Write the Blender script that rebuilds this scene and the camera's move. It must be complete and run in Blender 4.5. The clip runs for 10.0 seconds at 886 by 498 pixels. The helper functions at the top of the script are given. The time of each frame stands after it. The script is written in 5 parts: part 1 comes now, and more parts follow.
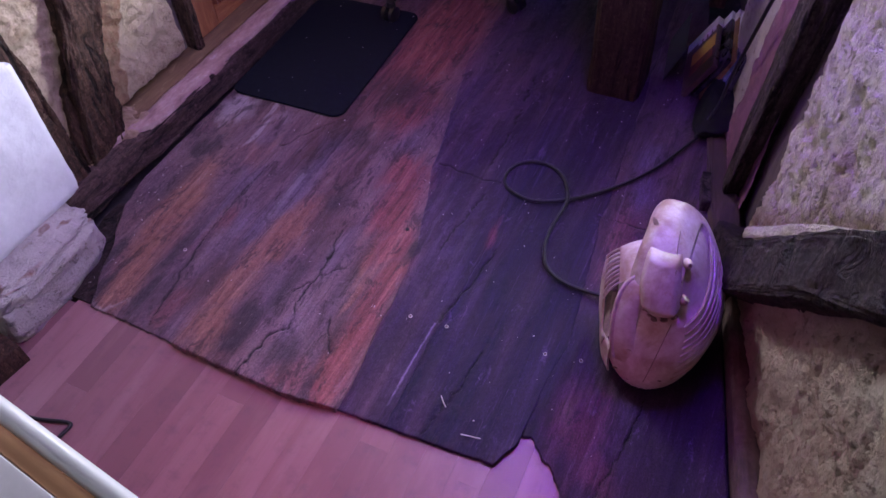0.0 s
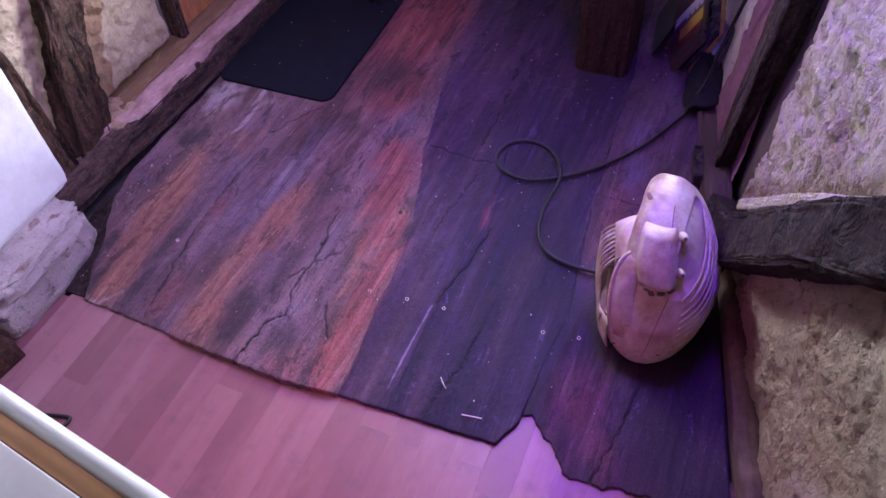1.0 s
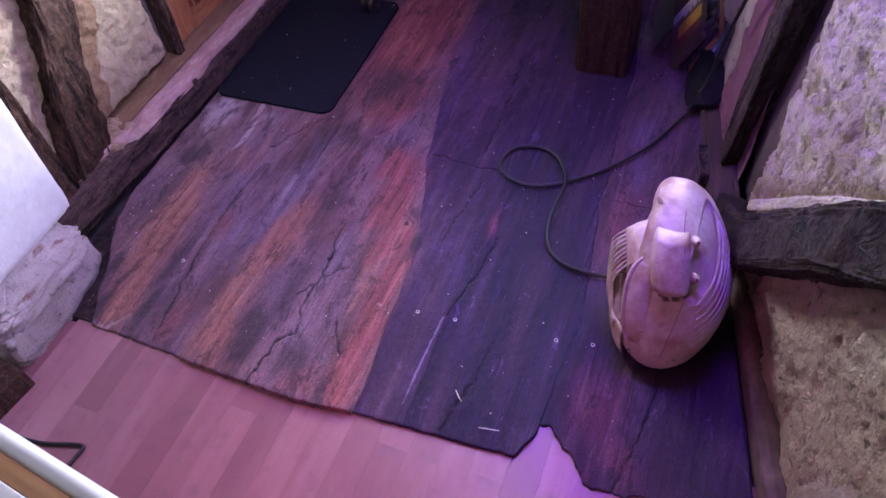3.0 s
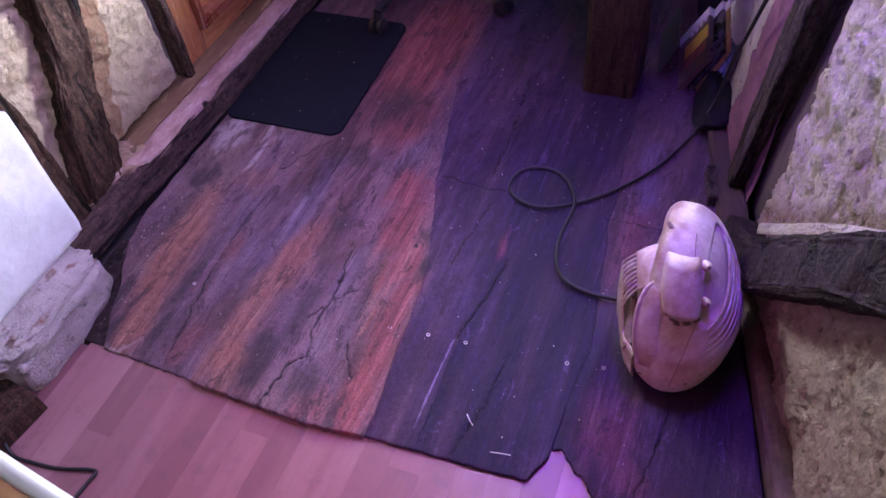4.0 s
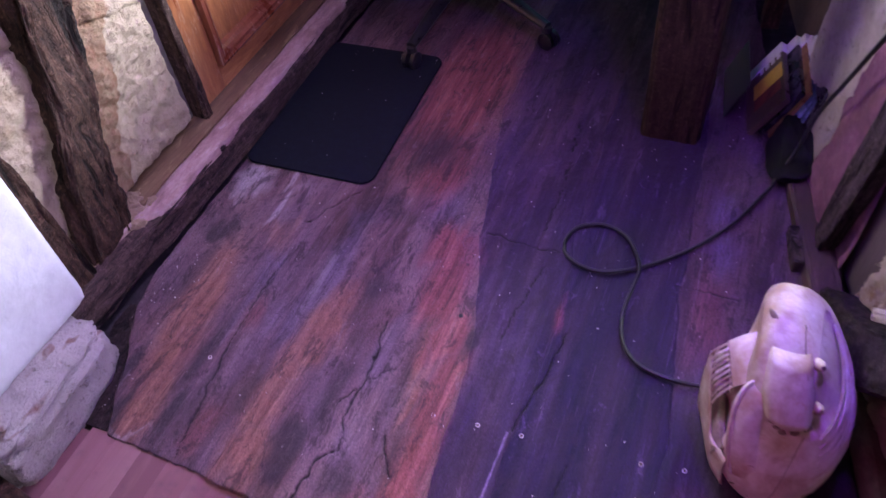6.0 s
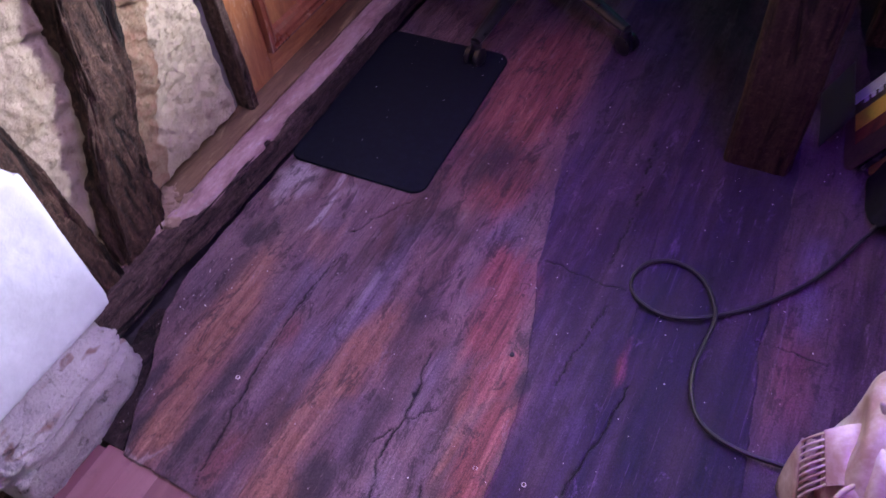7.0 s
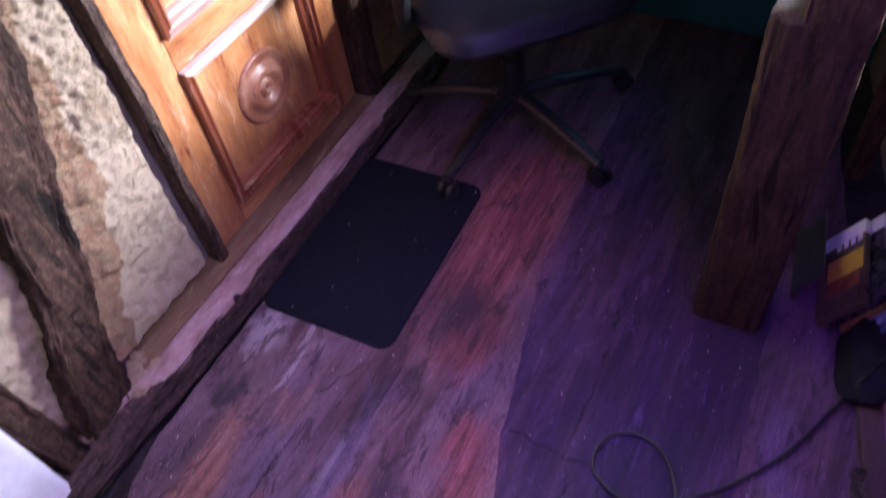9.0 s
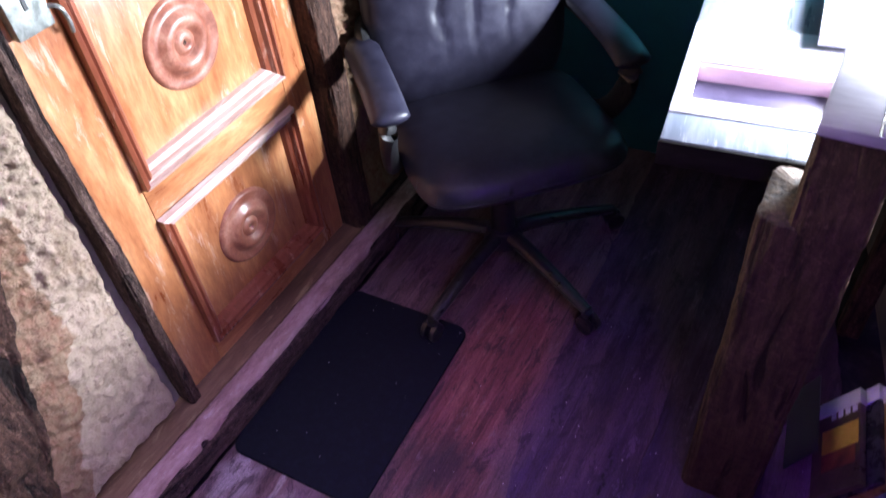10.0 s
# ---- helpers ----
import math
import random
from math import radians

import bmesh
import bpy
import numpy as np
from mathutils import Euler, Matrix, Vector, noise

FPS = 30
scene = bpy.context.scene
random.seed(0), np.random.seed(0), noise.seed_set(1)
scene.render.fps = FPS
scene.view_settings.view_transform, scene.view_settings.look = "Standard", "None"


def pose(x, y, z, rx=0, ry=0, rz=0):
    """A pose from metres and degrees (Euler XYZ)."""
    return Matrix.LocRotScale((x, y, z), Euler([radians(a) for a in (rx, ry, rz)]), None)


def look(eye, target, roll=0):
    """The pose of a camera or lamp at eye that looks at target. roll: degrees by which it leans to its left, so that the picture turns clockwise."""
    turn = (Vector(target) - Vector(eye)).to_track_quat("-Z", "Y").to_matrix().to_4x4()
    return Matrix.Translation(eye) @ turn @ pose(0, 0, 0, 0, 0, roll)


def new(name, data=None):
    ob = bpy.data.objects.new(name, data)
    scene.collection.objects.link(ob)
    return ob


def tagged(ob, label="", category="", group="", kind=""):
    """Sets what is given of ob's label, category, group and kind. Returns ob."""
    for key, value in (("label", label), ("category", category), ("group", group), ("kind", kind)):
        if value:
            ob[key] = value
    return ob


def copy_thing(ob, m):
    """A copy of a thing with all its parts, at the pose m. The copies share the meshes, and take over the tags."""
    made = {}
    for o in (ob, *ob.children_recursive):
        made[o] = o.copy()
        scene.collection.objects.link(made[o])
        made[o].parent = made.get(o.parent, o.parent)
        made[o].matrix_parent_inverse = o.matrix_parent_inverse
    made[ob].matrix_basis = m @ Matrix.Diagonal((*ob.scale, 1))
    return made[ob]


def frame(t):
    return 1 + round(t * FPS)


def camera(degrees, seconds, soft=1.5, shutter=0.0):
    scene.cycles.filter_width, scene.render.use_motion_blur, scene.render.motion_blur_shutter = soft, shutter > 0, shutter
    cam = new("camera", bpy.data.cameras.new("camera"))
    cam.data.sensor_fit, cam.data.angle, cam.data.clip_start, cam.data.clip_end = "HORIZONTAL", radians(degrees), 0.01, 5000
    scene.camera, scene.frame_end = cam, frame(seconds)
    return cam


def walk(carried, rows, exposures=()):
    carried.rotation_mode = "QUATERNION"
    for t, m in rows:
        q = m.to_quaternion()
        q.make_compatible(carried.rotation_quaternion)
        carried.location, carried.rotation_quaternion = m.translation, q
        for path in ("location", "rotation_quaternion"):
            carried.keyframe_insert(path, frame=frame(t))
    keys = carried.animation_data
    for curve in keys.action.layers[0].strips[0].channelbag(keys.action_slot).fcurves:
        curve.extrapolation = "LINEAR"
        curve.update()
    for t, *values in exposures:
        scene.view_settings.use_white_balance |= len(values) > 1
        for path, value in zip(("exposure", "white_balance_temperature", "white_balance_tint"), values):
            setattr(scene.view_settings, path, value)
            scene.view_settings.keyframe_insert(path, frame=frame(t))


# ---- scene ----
cam = camera(61.2, 10.0, shutter=0.5)
PATH = [
    (0, (1.437, 0.283, 1.38), (0.832, 1.435, -0.139), -3.4),
    (0.5, (1.433, 0.278, 1.378), (0.851, 1.415, -0.16), -4.4),
    (1, (1.428, 0.276, 1.373), (0.859, 1.41, -0.173), -4.4),
    (1.5, (1.396, 0.301, 1.328), (0.838, 1.435, -0.222), -5.5),
    (2, (1.395, 0.298, 1.347), (0.84, 1.427, -0.208), -5.8),
    (2.5, (1.395, 0.294, 1.365), (0.839, 1.423, -0.189), -6.1),
    (4, (1.375, 0.305, 1.406), (0.798, 1.457, -0.124), -6.8),
    (4.5, (1.364, 0.317, 1.404), (0.776, 1.475, -0.117), -7.2),
    (5, (1.35, 0.335, 1.419), (0.753, 1.497, -0.095), -7.5),
    (5.5, (1.296, 0.395, 1.389), (0.692, 1.564, -0.117), -7.6),
    (5.7, (1.263, 0.432, 1.353), (0.657, 1.605, -0.15), -7.4),
    (6.8, (1.097, 0.63, 1.312), (0.447, 1.719, -0.235), -6.8),
    (7, (1.094, 0.647, 1.294), (0.417, 1.713, -0.257), -6.6),
    (7.5, (1.114, 0.679, 1.273), (0.436, 1.659, -0.333), -7.7),
    (8, (1.114, 0.763, 1.345), (0.438, 1.706, -0.285), -8.7),
    (8.5, (1.126, 0.855, 1.408), (0.422, 1.821, -0.196), -9.5),
    (9, (1.097, 0.973, 1.514), (0.366, 2.009, -0.032), -9.4),
    (9.5, (1.076, 1.087, 1.554), (0.314, 2.198, 0.075), -8.4),
    (10, (1.059, 1.138, 1.59), (0.27, 2.313, 0.177), -6.4),
]
walk(cam, [(t, look(eye, target, roll)) for t, eye, target, roll in PATH],
     [(0, -0.32), (0.5, 0.05), (1, 0.17), (5.5, 0.10), (7, 0.03), (8.5, -0.02), (9.5, -0.12), (10, -0.2)])

# ---------------------------------------------------------------- light
world = bpy.data.worlds.new("world")
scene.world = world
world.use_nodes = True
wn = world.node_tree.nodes
sky = wn.new("ShaderNodeTexSky")
sky.sky_type, sky.sun_disc = "NISHITA", False
sky.sun_elevation, sky.sun_rotation = radians(35), radians(70)
wn["Background"].inputs["Strength"].default_value = 0.1
world.node_tree.links.new(sky.outputs["Color"], wn["Background"].inputs["Color"])


def area(name, eye, target, w, h, power, colour, spread=180):
    data = bpy.data.lights.new(name, "AREA")
    data.shape, data.size, data.size_y, data.energy, data.color = "RECTANGLE", w, h, power, colour
    data.spread = radians(spread)
    ob = new(name, data)
    ob.matrix_world = look(eye, target)
    return ob


area("window_daylight", (1.33, 2.62, 1.02), (0.15, 1.75, 0.60), 0.50, 0.16, 150.0, (0.78, 0.86, 1.0))
# Added fill for the west side, set in an unseen east window.
area("window_daylight_east", (1.76, 0.62, 1.74), (0.02, 1.20, 0.20), 0.55, 0.45, 2.2, (0.82, 0.82, 1.0), 62)
# Fill for the east wall, through an assumed, unseen door pane.
area("door_pane_daylight", (-0.055, 2.02, 1.42), (1.60, 1.22, 0.90), 0.42, 0.40, 8.2, (0.92, 0.90, 1.0), 90)
# Weak neutral fill from behind, set in an unseen added south window.
area("window_daylight_south", (0.95, -1.17, 1.55), (0.55, 1.5, 0.1), 1.00, 0.80, 1.1, (0.88, 0.88, 1.0))
# Unseen coloured lamps; their places are assumed from the tints they leave.
area("ceiling_lamp_light", (0.80, 1.75, 2.06), (0.26, 1.12, 0.10), 0.50, 0.10, 6.4, (0.63, 0.46, 1.0), 80)
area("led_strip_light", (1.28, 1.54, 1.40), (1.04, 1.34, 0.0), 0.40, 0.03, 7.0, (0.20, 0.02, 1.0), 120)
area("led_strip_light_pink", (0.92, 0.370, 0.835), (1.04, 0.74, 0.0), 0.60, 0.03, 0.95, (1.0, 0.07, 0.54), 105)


# ---------------------------------------------------------------- materials
def nodes_of(name):
    m = bpy.data.materials.new(name)
    m.use_nodes = True
    return m, m.node_tree.nodes, m.node_tree.links, m.node_tree.nodes["Principled BSDF"]


def noise_tex(n, l, vec, scale, detail=6.0, rough=0.6, distort=0.0):
    t = n.new("ShaderNodeTexNoise")
    t.inputs["Scale"].default_value, t.inputs["Detail"].default_value = scale, detail
    t.inputs["Roughness"].default_value, t.inputs["Distortion"].default_value = rough, distort
    l.new(vec, t.inputs["Vector"])
    return t.outputs["Fac"]


def ramp(n, l, fac, stops):
    r = n.new("ShaderNodeValToRGB")
    el = r.color_ramp.elements
    while len(el) < len(stops):
        el.new(0.5)
    for e, (p, c) in zip(el, stops):
        e.position, e.color = p, (*c, 1) if len(c) == 3 else c
    l.new(fac, r.inputs["Fac"])
    return r.outputs["Color"]


def mix(n, l, fac, a, b, blend="MIX"):
    x = n.new("ShaderNodeMix")
    x.data_type, x.blend_type = "RGBA", blend
    for sock, v in ((x.inputs[0], fac), (x.inputs[6], a), (x.inputs[7], b)):
        if isinstance(v, (int, float)):
            sock.default_value = v
        elif isinstance(v, tuple):
            sock.default_value = (*v, 1)
        else:
            l.new(v, sock)
    return x.outputs[2]


def ranged(n, l, fac, a, b, c=0.0, d=1.0):
    x = n.new("ShaderNodeMapRange")
    for i, v in enumerate((a, b, c, d)):
        x.inputs[i + 1].default_value = v
    l.new(fac, x.inputs[0])
    return x.outputs[0]


def coords(n, l, stretch=(1, 1, 1), per_object=False):
    """Object coordinates, stretched; per_object shifts them by the object's random number."""
    c = n.new("ShaderNodeTexCoord").outputs["Object"]
    m = n.new("ShaderNodeMapping")
    m.inputs["Scale"].default_value = stretch
    l.new(c, m.inputs["Vector"])
    if per_object:
        k = n.new("ShaderNodeVectorMath")
        k.operation = "MULTIPLY_ADD"
        k.inputs[1].default_value = (37, 53, 71)
        rnd = n.new("ShaderNodeObjectInfo").outputs["Random"]
        l.new(rnd, k.inputs[0])
        l.new(m.outputs[0], k.inputs[2])
        return k.outputs[0]
    return m.outputs[0]


def bumped(n, l, p, height, strength, dist=0.01):
    b = n.new("ShaderNodeBump")
    b.inputs["Strength"].default_value, b.inputs["Distance"].default_value = strength, dist
    l.new(height, b.inputs["Height"])
    l.new(b.outputs[0], p.inputs["Normal"])


def attr(n, name):
    a = n.new("ShaderNodeAttribute")
    a.attribute_name = name
    return a.outputs["Fac"]


def surface(name, dark, mid, light, scale=20, stretch=(1, 1, 1), rough=(0.5, 0.8), bump=0.3, dist=0.004, metal=0.0, fine=160, coat=0.0, sheen=0.0, spread=(0.3, 0.5, 0.7), per_object=True, specular=0.5, wear=None):
    """A general weathered surface: two scales of variation in colour, roughness and relief."""
    m, n, l, p = nodes_of(name)
    v = coords(n, l, stretch, per_object)
    big = noise_tex(n, l, v, scale, 8, 0.65, 0.3)
    small = noise_tex(n, l, v, fine, 4, 0.6)
    col = ramp(n, l, big, [(spread[0], dark), (spread[1], mid), (spread[2], light)])
    col = mix(n, l, ranged(n, l, small, 0.35, 0.75, 0.0, 0.45), col, dark)
    if wear:
        rub = noise_tex(n, l, v, scale * 2.6, 9, 0.75, 0.5)
        col = mix(n, l, ranged(n, l, rub, 0.56, 0.66, 0.0, 0.70), col, wear)
    l.new(col, p.inputs["Base Color"])
    l.new(ranged(n, l, big, 0.3, 0.7, rough[0], rough[1]), p.inputs["Roughness"])
    p.inputs["Metallic"].default_value, p.inputs["Coat Weight"].default_value = metal, coat
    p.inputs["Sheen Weight"].default_value, p.inputs["Specular IOR Level"].default_value = sheen, specular
    s = n.new("ShaderNodeMath")
    s.operation = "MULTIPLY_ADD"
    s.inputs[1].default_value = 0.35
    l.new(small, s.inputs[0])
    l.new(big, s.inputs[2])
    bumped(n, l, p, s.outputs[0], bump, dist)
    return m


def old_floor_material():
    """Wide worn boards: mauve-brown wood with long grain under thin dust, with soft orange, red, dark and pale stains.
    Some dark and pale spots are painted shade and sheen.
    """
    m, n, l, p = nodes_of("old_board_wood")
    fibre = noise_tex(n, l, coords(n, l, (1, 0.035, 1), True), 210, 5, 0.62, 0.3)
    grain = noise_tex(n, l, coords(n, l, (1, 0.06, 1), True), 62, 8, 0.66, 0.5)
    streak = noise_tex(n, l, coords(n, l, (1, 0.16, 1), True), 13, 8, 0.60, 0.5)
    cloud = noise_tex(n, l, coords(n, l, (1, 0.45, 1)), 5, 9, 0.60, 0.4)
    mottle = noise_tex(n, l, coords(n, l, (1, 0.55, 1)), 38, 10, 0.74, 0.3)
    chip = noise_tex(n, l, coords(n, l, (1, 0.40, 1)), 21, 14, 0.80, 0.5)
    speck = noise_tex(n, l, coords(n, l, (1, 0.8, 1)), 230, 3, 0.6)
    tone = attr(n, "tone")
    col = ramp(n, l, streak, [(0.30, (0.052, 0.028, 0.031)), (0.48, (0.146, 0.084, 0.088)), (0.70, (0.258, 0.168, 0.170))])
    dust = ranged(n, l, cloud, 0.44, 0.66, 0.0, 0.55)
    col = mix(n, l, dust, col, ramp(n, l, grain, [(0.3, (0.085, 0.058, 0.090)), (0.7, (0.235, 0.175, 0.236))]))
    # indigo boards: a dark tint of their own, plus violet light put in
    blue = ramp(n, l, grain, [(0.26, (0.006, 0.0040, 0.011)), (0.50, (0.016, 0.0115, 0.027)), (0.74, (0.040, 0.030, 0.058))])
    blue = mix(n, l, ranged(n, l, cloud, 0.50, 0.66, 0.0, 0.45), blue, (0.054, 0.042, 0.054))
    col = mix(n, l, tone, col, blue)

    def stain(name, by, lo, hi, top):
        return ranged(n, l, mix(n, l, 0.45, attr(n, name), by, "OVERLAY"), lo, hi, 0.0, top)
    col = mix(n, l, stain("blue", cloud, 0.12, 0.72, 0.50), col, ramp(n, l, grain, [(0.3, (0.095, 0.080, 0.130)), (0.7, (0.21, 0.18, 0.265))]))
    col = mix(n, l, stain("orange", streak, 0.10, 0.70, 0.92), col, ramp(n, l, grain, [(0.30, (0.135, 0.058, 0.042)), (0.52, (0.262, 0.126, 0.090)), (0.72, (0.40, 0.225, 0.165))]))
    col = mix(n, l, stain("red", streak, 0.10, 0.70, 0.88), col, ramp(n, l, grain, [(0.28, (0.100, 0.024, 0.028)), (0.52, (0.245, 0.078, 0.074)), (0.74, (0.44, 0.190, 0.155))]))
    col = mix(n, l, stain("pale", mottle, 0.14, 0.75, 0.66), col, (0.46, 0.41, 0.42))
    col = mix(n, l, stain("stain", cloud, 0.10, 0.76, 0.86), col, (0.040, 0.030, 0.036))
    # worn flakes, open pores and single fibres
    col = mix(n, l, ranged(n, l, chip, 0.470, 0.420, 0.0, 0.70), col, (0.036, 0.022, 0.030))
    col = mix(n, l, ranged(n, l, chip, 0.575, 0.625, 0.0, 0.30), col, (0.34, 0.26, 0.29))
    col = mix(n, l, ranged(n, l, grain, 0.40, 0.27, 0.0, 0.38), col, (0.040, 0.024, 0.026))
    col = mix(n, l, ranged(n, l, fibre, 0.45, 0.33, 0.0, 0.50), col, (0.026, 0.016, 0.018))
    col = mix(n, l, ranged(n, l, fibre, 0.62, 0.74, 0.0, 0.30), col, (0.40, 0.29, 0.29))
    col = mix(n, l, ranged(n, l, mottle, 0.42, 0.27, 0.0, 0.60), col, (0.036, 0.026, 0.030))
    col = mix(n, l, ranged(n, l, speck, 0.33, 0.27, 0.0, 0.60), col, (0.016, 0.012, 0.014))
    col = mix(n, l, ranged(n, l, speck, 0.735, 0.79, 0.0, 0.40), col, (0.5, 0.45, 0.46))
    grit = noise_tex(n, l, coords(n, l, (1, 0.6, 1)), 420, 3, 0.65)
    col = mix(n, l, 0.75, col, ramp(n, l, grit, [(0.28, (0.42, 0.42, 0.42)), (0.5, (0.95, 0.95, 0.95)), (0.72, (1.6, 1.6, 1.6))]), "MULTIPLY")
    col = mix(n, l, attr(n, "crack"), col, (0.006, 0.005, 0.005))
    # tints the indigo boards further for the violet light on them
    col = mix(n, l, tone, col, mix(n, l, 1.0, col, (0.66, 0.46, 1.15), "MULTIPLY"))
    l.new(col, p.inputs["Base Color"])
    l.new(ranged(n, l, mottle, 0.3, 0.7, 0.36, 0.60), p.inputs["Roughness"])
    p.inputs["Specular IOR Level"].default_value = 0.24
    s = n.new("ShaderNodeMath")
    s.operation = "MULTIPLY_ADD"
    s.inputs[1].default_value = 0.6
    l.new(grain, s.inputs[0])
    l.new(mottle, s.inputs[2])
    bumped(n, l, p, s.outputs[0], 1.0, 0.0050)
    return m


def timber_material(name, dark, mid, light, wear, stretch, rough=(0.6, 0.9), relief=1.0):
    """Old hewn timber: split grain, crumbling fibres, blotches of dust and lime."""
    m, n, l, p = nodes_of(name)
    v = coords(n, l, stretch, True)
    grain = noise_tex(n, l, v, 75, 8, 0.68, 0.4)
    split = noise_tex(n, l, v, 34, 6, 0.60, 0.7)
    w = coords(n, l)
    blotch = noise_tex(n, l, w, 16, 9, 0.68, 0.4)
    crumb = noise_tex(n, l, w, 75, 8, 0.72)
    grit = noise_tex(n, l, w, 330, 3, 0.6)
    col = ramp(n, l, grain, [(0.34, dark), (0.50, mid), (0.68, light)])
    col = mix(n, l, ranged(n, l, blotch, 0.46, 0.64, 0.0, 0.65), col, ramp(n, l, crumb, [(0.36, dark), (0.66, light)]))
    col = mix(n, l, ranged(n, l, crumb, 0.56, 0.66, 0.0, 0.70), col, wear)
    col = mix(n, l, ranged(n, l, split, 0.43, 0.37, 0.0, 0.90), col, tuple(0.35 * c for c in dark))
    col = mix(n, l, ranged(n, l, crumb, 0.42, 0.34, 0.0, 0.70), col, tuple(0.5 * c for c in dark))
    col = mix(n, l, 0.7, col, ramp(n, l, grit, [(0.3, (0.5, 0.5, 0.5)), (0.5, (0.95, 0.95, 0.95)), (0.7, (1.6, 1.6, 1.6))]), "MULTIPLY")
    l.new(col, p.inputs["Base Color"])
    l.new(ranged(n, l, blotch, 0.3, 0.7, rough[0], rough[1]), p.inputs["Roughness"])
    p.inputs["Specular IOR Level"].default_value = 0.3
    a = n.new("ShaderNodeMath")
    l.new(grain, a.inputs[0])
    l.new(crumb, a.inputs[1])
    b = n.new("ShaderNodeMath")
    l.new(a.outputs[0], b.inputs[0])
    l.new(ranged(n, l, split, 0.36, 0.46), b.inputs[1])
    bumped(n, l, p, b.outputs[0], relief, 0.008)
    return m


def laminate_material():
    m, n, l, p = nodes_of("laminate_wood")
    v = coords(n, l, (1, 0.07, 1), True)
    grain = noise_tex(n, l, v, 46, 8, 0.7, 0.6)
    broad = noise_tex(n, l, coords(n, l, (1, 0.2, 1), True), 9, 6, 0.6, 0.5)
    rnd = n.new("ShaderNodeObjectInfo").outputs["Random"]
    # the tones carry part of the pink lamp light on the laminate
    tone = ramp(n, l, rnd, [(0.0, (0.190, 0.082, 0.094)), (0.5, (0.240, 0.110, 0.120)), (1.0, (0.310, 0.152, 0.160))])
    col = mix(n, l, ranged(n, l, grain, 0.40, 0.60, 0.0, 0.9), tone, mix(n, l, 0.35, tone, (0.20, 0.09, 0.08)))
    col = mix(n, l, ranged(n, l, broad, 0.5, 0.72, 0.0, 0.4), col, (0.40, 0.235, 0.24))
    dirt = noise_tex(n, l, coords(n, l), 14, 9, 0.75)
    col = mix(n, l, ranged(n, l, dirt, 0.52, 0.70, 0.0, 0.50), col, (0.115, 0.068, 0.082))
    l.new(col, p.inputs["Base Color"])
    l.new(ranged(n, l, dirt, 0.3, 0.7, 0.28, 0.46), p.inputs["Roughness"])
    bumped(n, l, p, grain, 0.12, 0.002)
    return m


def daub_material(name, pale, tan, brown, dark, mixing=0.5, pitted=1.0, relief=1.0):
    """Rough lime plaster over clay daub; the attribute 'bare' shows where the clay lies open."""
    m, n, l, p = nodes_of(name)
    v = coords(n, l)
    a = noise_tex(n, l, v, 7, 9, 0.65, 0.4)
    b = noise_tex(n, l, v, 38, 7, 0.7)
    c = noise_tex(n, l, v, 150, 5, 0.65)
    pits = ranged(n, l, noise_tex(n, l, v, 50, 8, 0.75, 0.15), 0.44, 0.35, 0.0, pitted)
    pm = n.new("ShaderNodeMath")
    pm.operation = "MULTIPLY"
    l.new(pits, pm.inputs[0])
    l.new(ranged(n, l, b, 0.43, 0.52), pm.inputs[1])
    col = ramp(n, l, a, [(0.30, tan), (mixing, pale), (0.75, pale)])
    col = mix(n, l, ranged(n, l, b, 0.52, 0.72, 0.0, 0.55), col, tan)
    bare = ranged(n, l, mix(n, l, 0.5, attr(n, "bare"), b, "OVERLAY"), 0.2, 0.5)
    col = mix(n, l, bare, col, ramp(n, l, b, [(0.35, brown), (0.65, tan)]))
    col = mix(n, l, pm.outputs[0], col, dark)
    col = mix(n, l, ranged(n, l, c, 0.40, 0.28, 0.0, 0.5), col, brown)
    l.new(col, p.inputs["Base Color"])
    p.inputs["Roughness"].default_value = 0.92
    p.inputs["Specular IOR Level"].default_value = 0.25
    h = n.new("ShaderNodeMath")
    h.operation = "MULTIPLY_ADD"
    h.inputs[1].default_value = -1.2
    l.new(pm.outputs[0], h.inputs[0])
    hh = n.new("ShaderNodeMath")
    l.new(b, hh.inputs[0])
    l.new(c, hh.inputs[1])
    l.new(hh.outputs[0], h.inputs[2])
    bumped(n, l, p, h.outputs[0], relief, 0.009)
    return m


def plain(name, colour, rough=0.5, metal=0.0, emit=0.0):
    m, n, l, p = nodes_of(name)
    p.inputs["Base Color"].default_value = (*colour, 1)
    p.inputs["Roughness"].default_value, p.inputs["Metallic"].default_value = rough, metal
    if emit:
        p.inputs["Emission Color"].default_value, p.inputs["Emission Strength"].default_value = (*colour, 1), emit
    return m


M_BOARD = old_floor_material()
M_LAM = laminate_material()
M_DAUB_W = daub_material("lime_plaster", (0.45, 0.346, 0.258), (0.32, 0.222, 0.145), (0.25, 0.125, 0.080), (0.13, 0.08, 0.06), 0.47, 0.40, 1.0)
M_DAUB_E = daub_material("clay_daub", (0.62, 0.565, 0.475), (0.45, 0.365, 0.285), (0.25, 0.15, 0.095), (0.15, 0.094, 0.078), 0.58, 0.55)
M_STONE = daub_material("rough_stone", (0.52, 0.465, 0.455), (0.38, 0.32, 0.305), (0.26, 0.125, 0.09), (0.10, 0.075, 0.07), 0.52, 0.6, 1.0)
M_OAK = timber_material("dark_oak", (0.014, 0.0060, 0.0045), (0.056, 0.026, 0.018), (0.122, 0.062, 0.043), (0.185, 0.105, 0.076), (1, 1, 0.16))
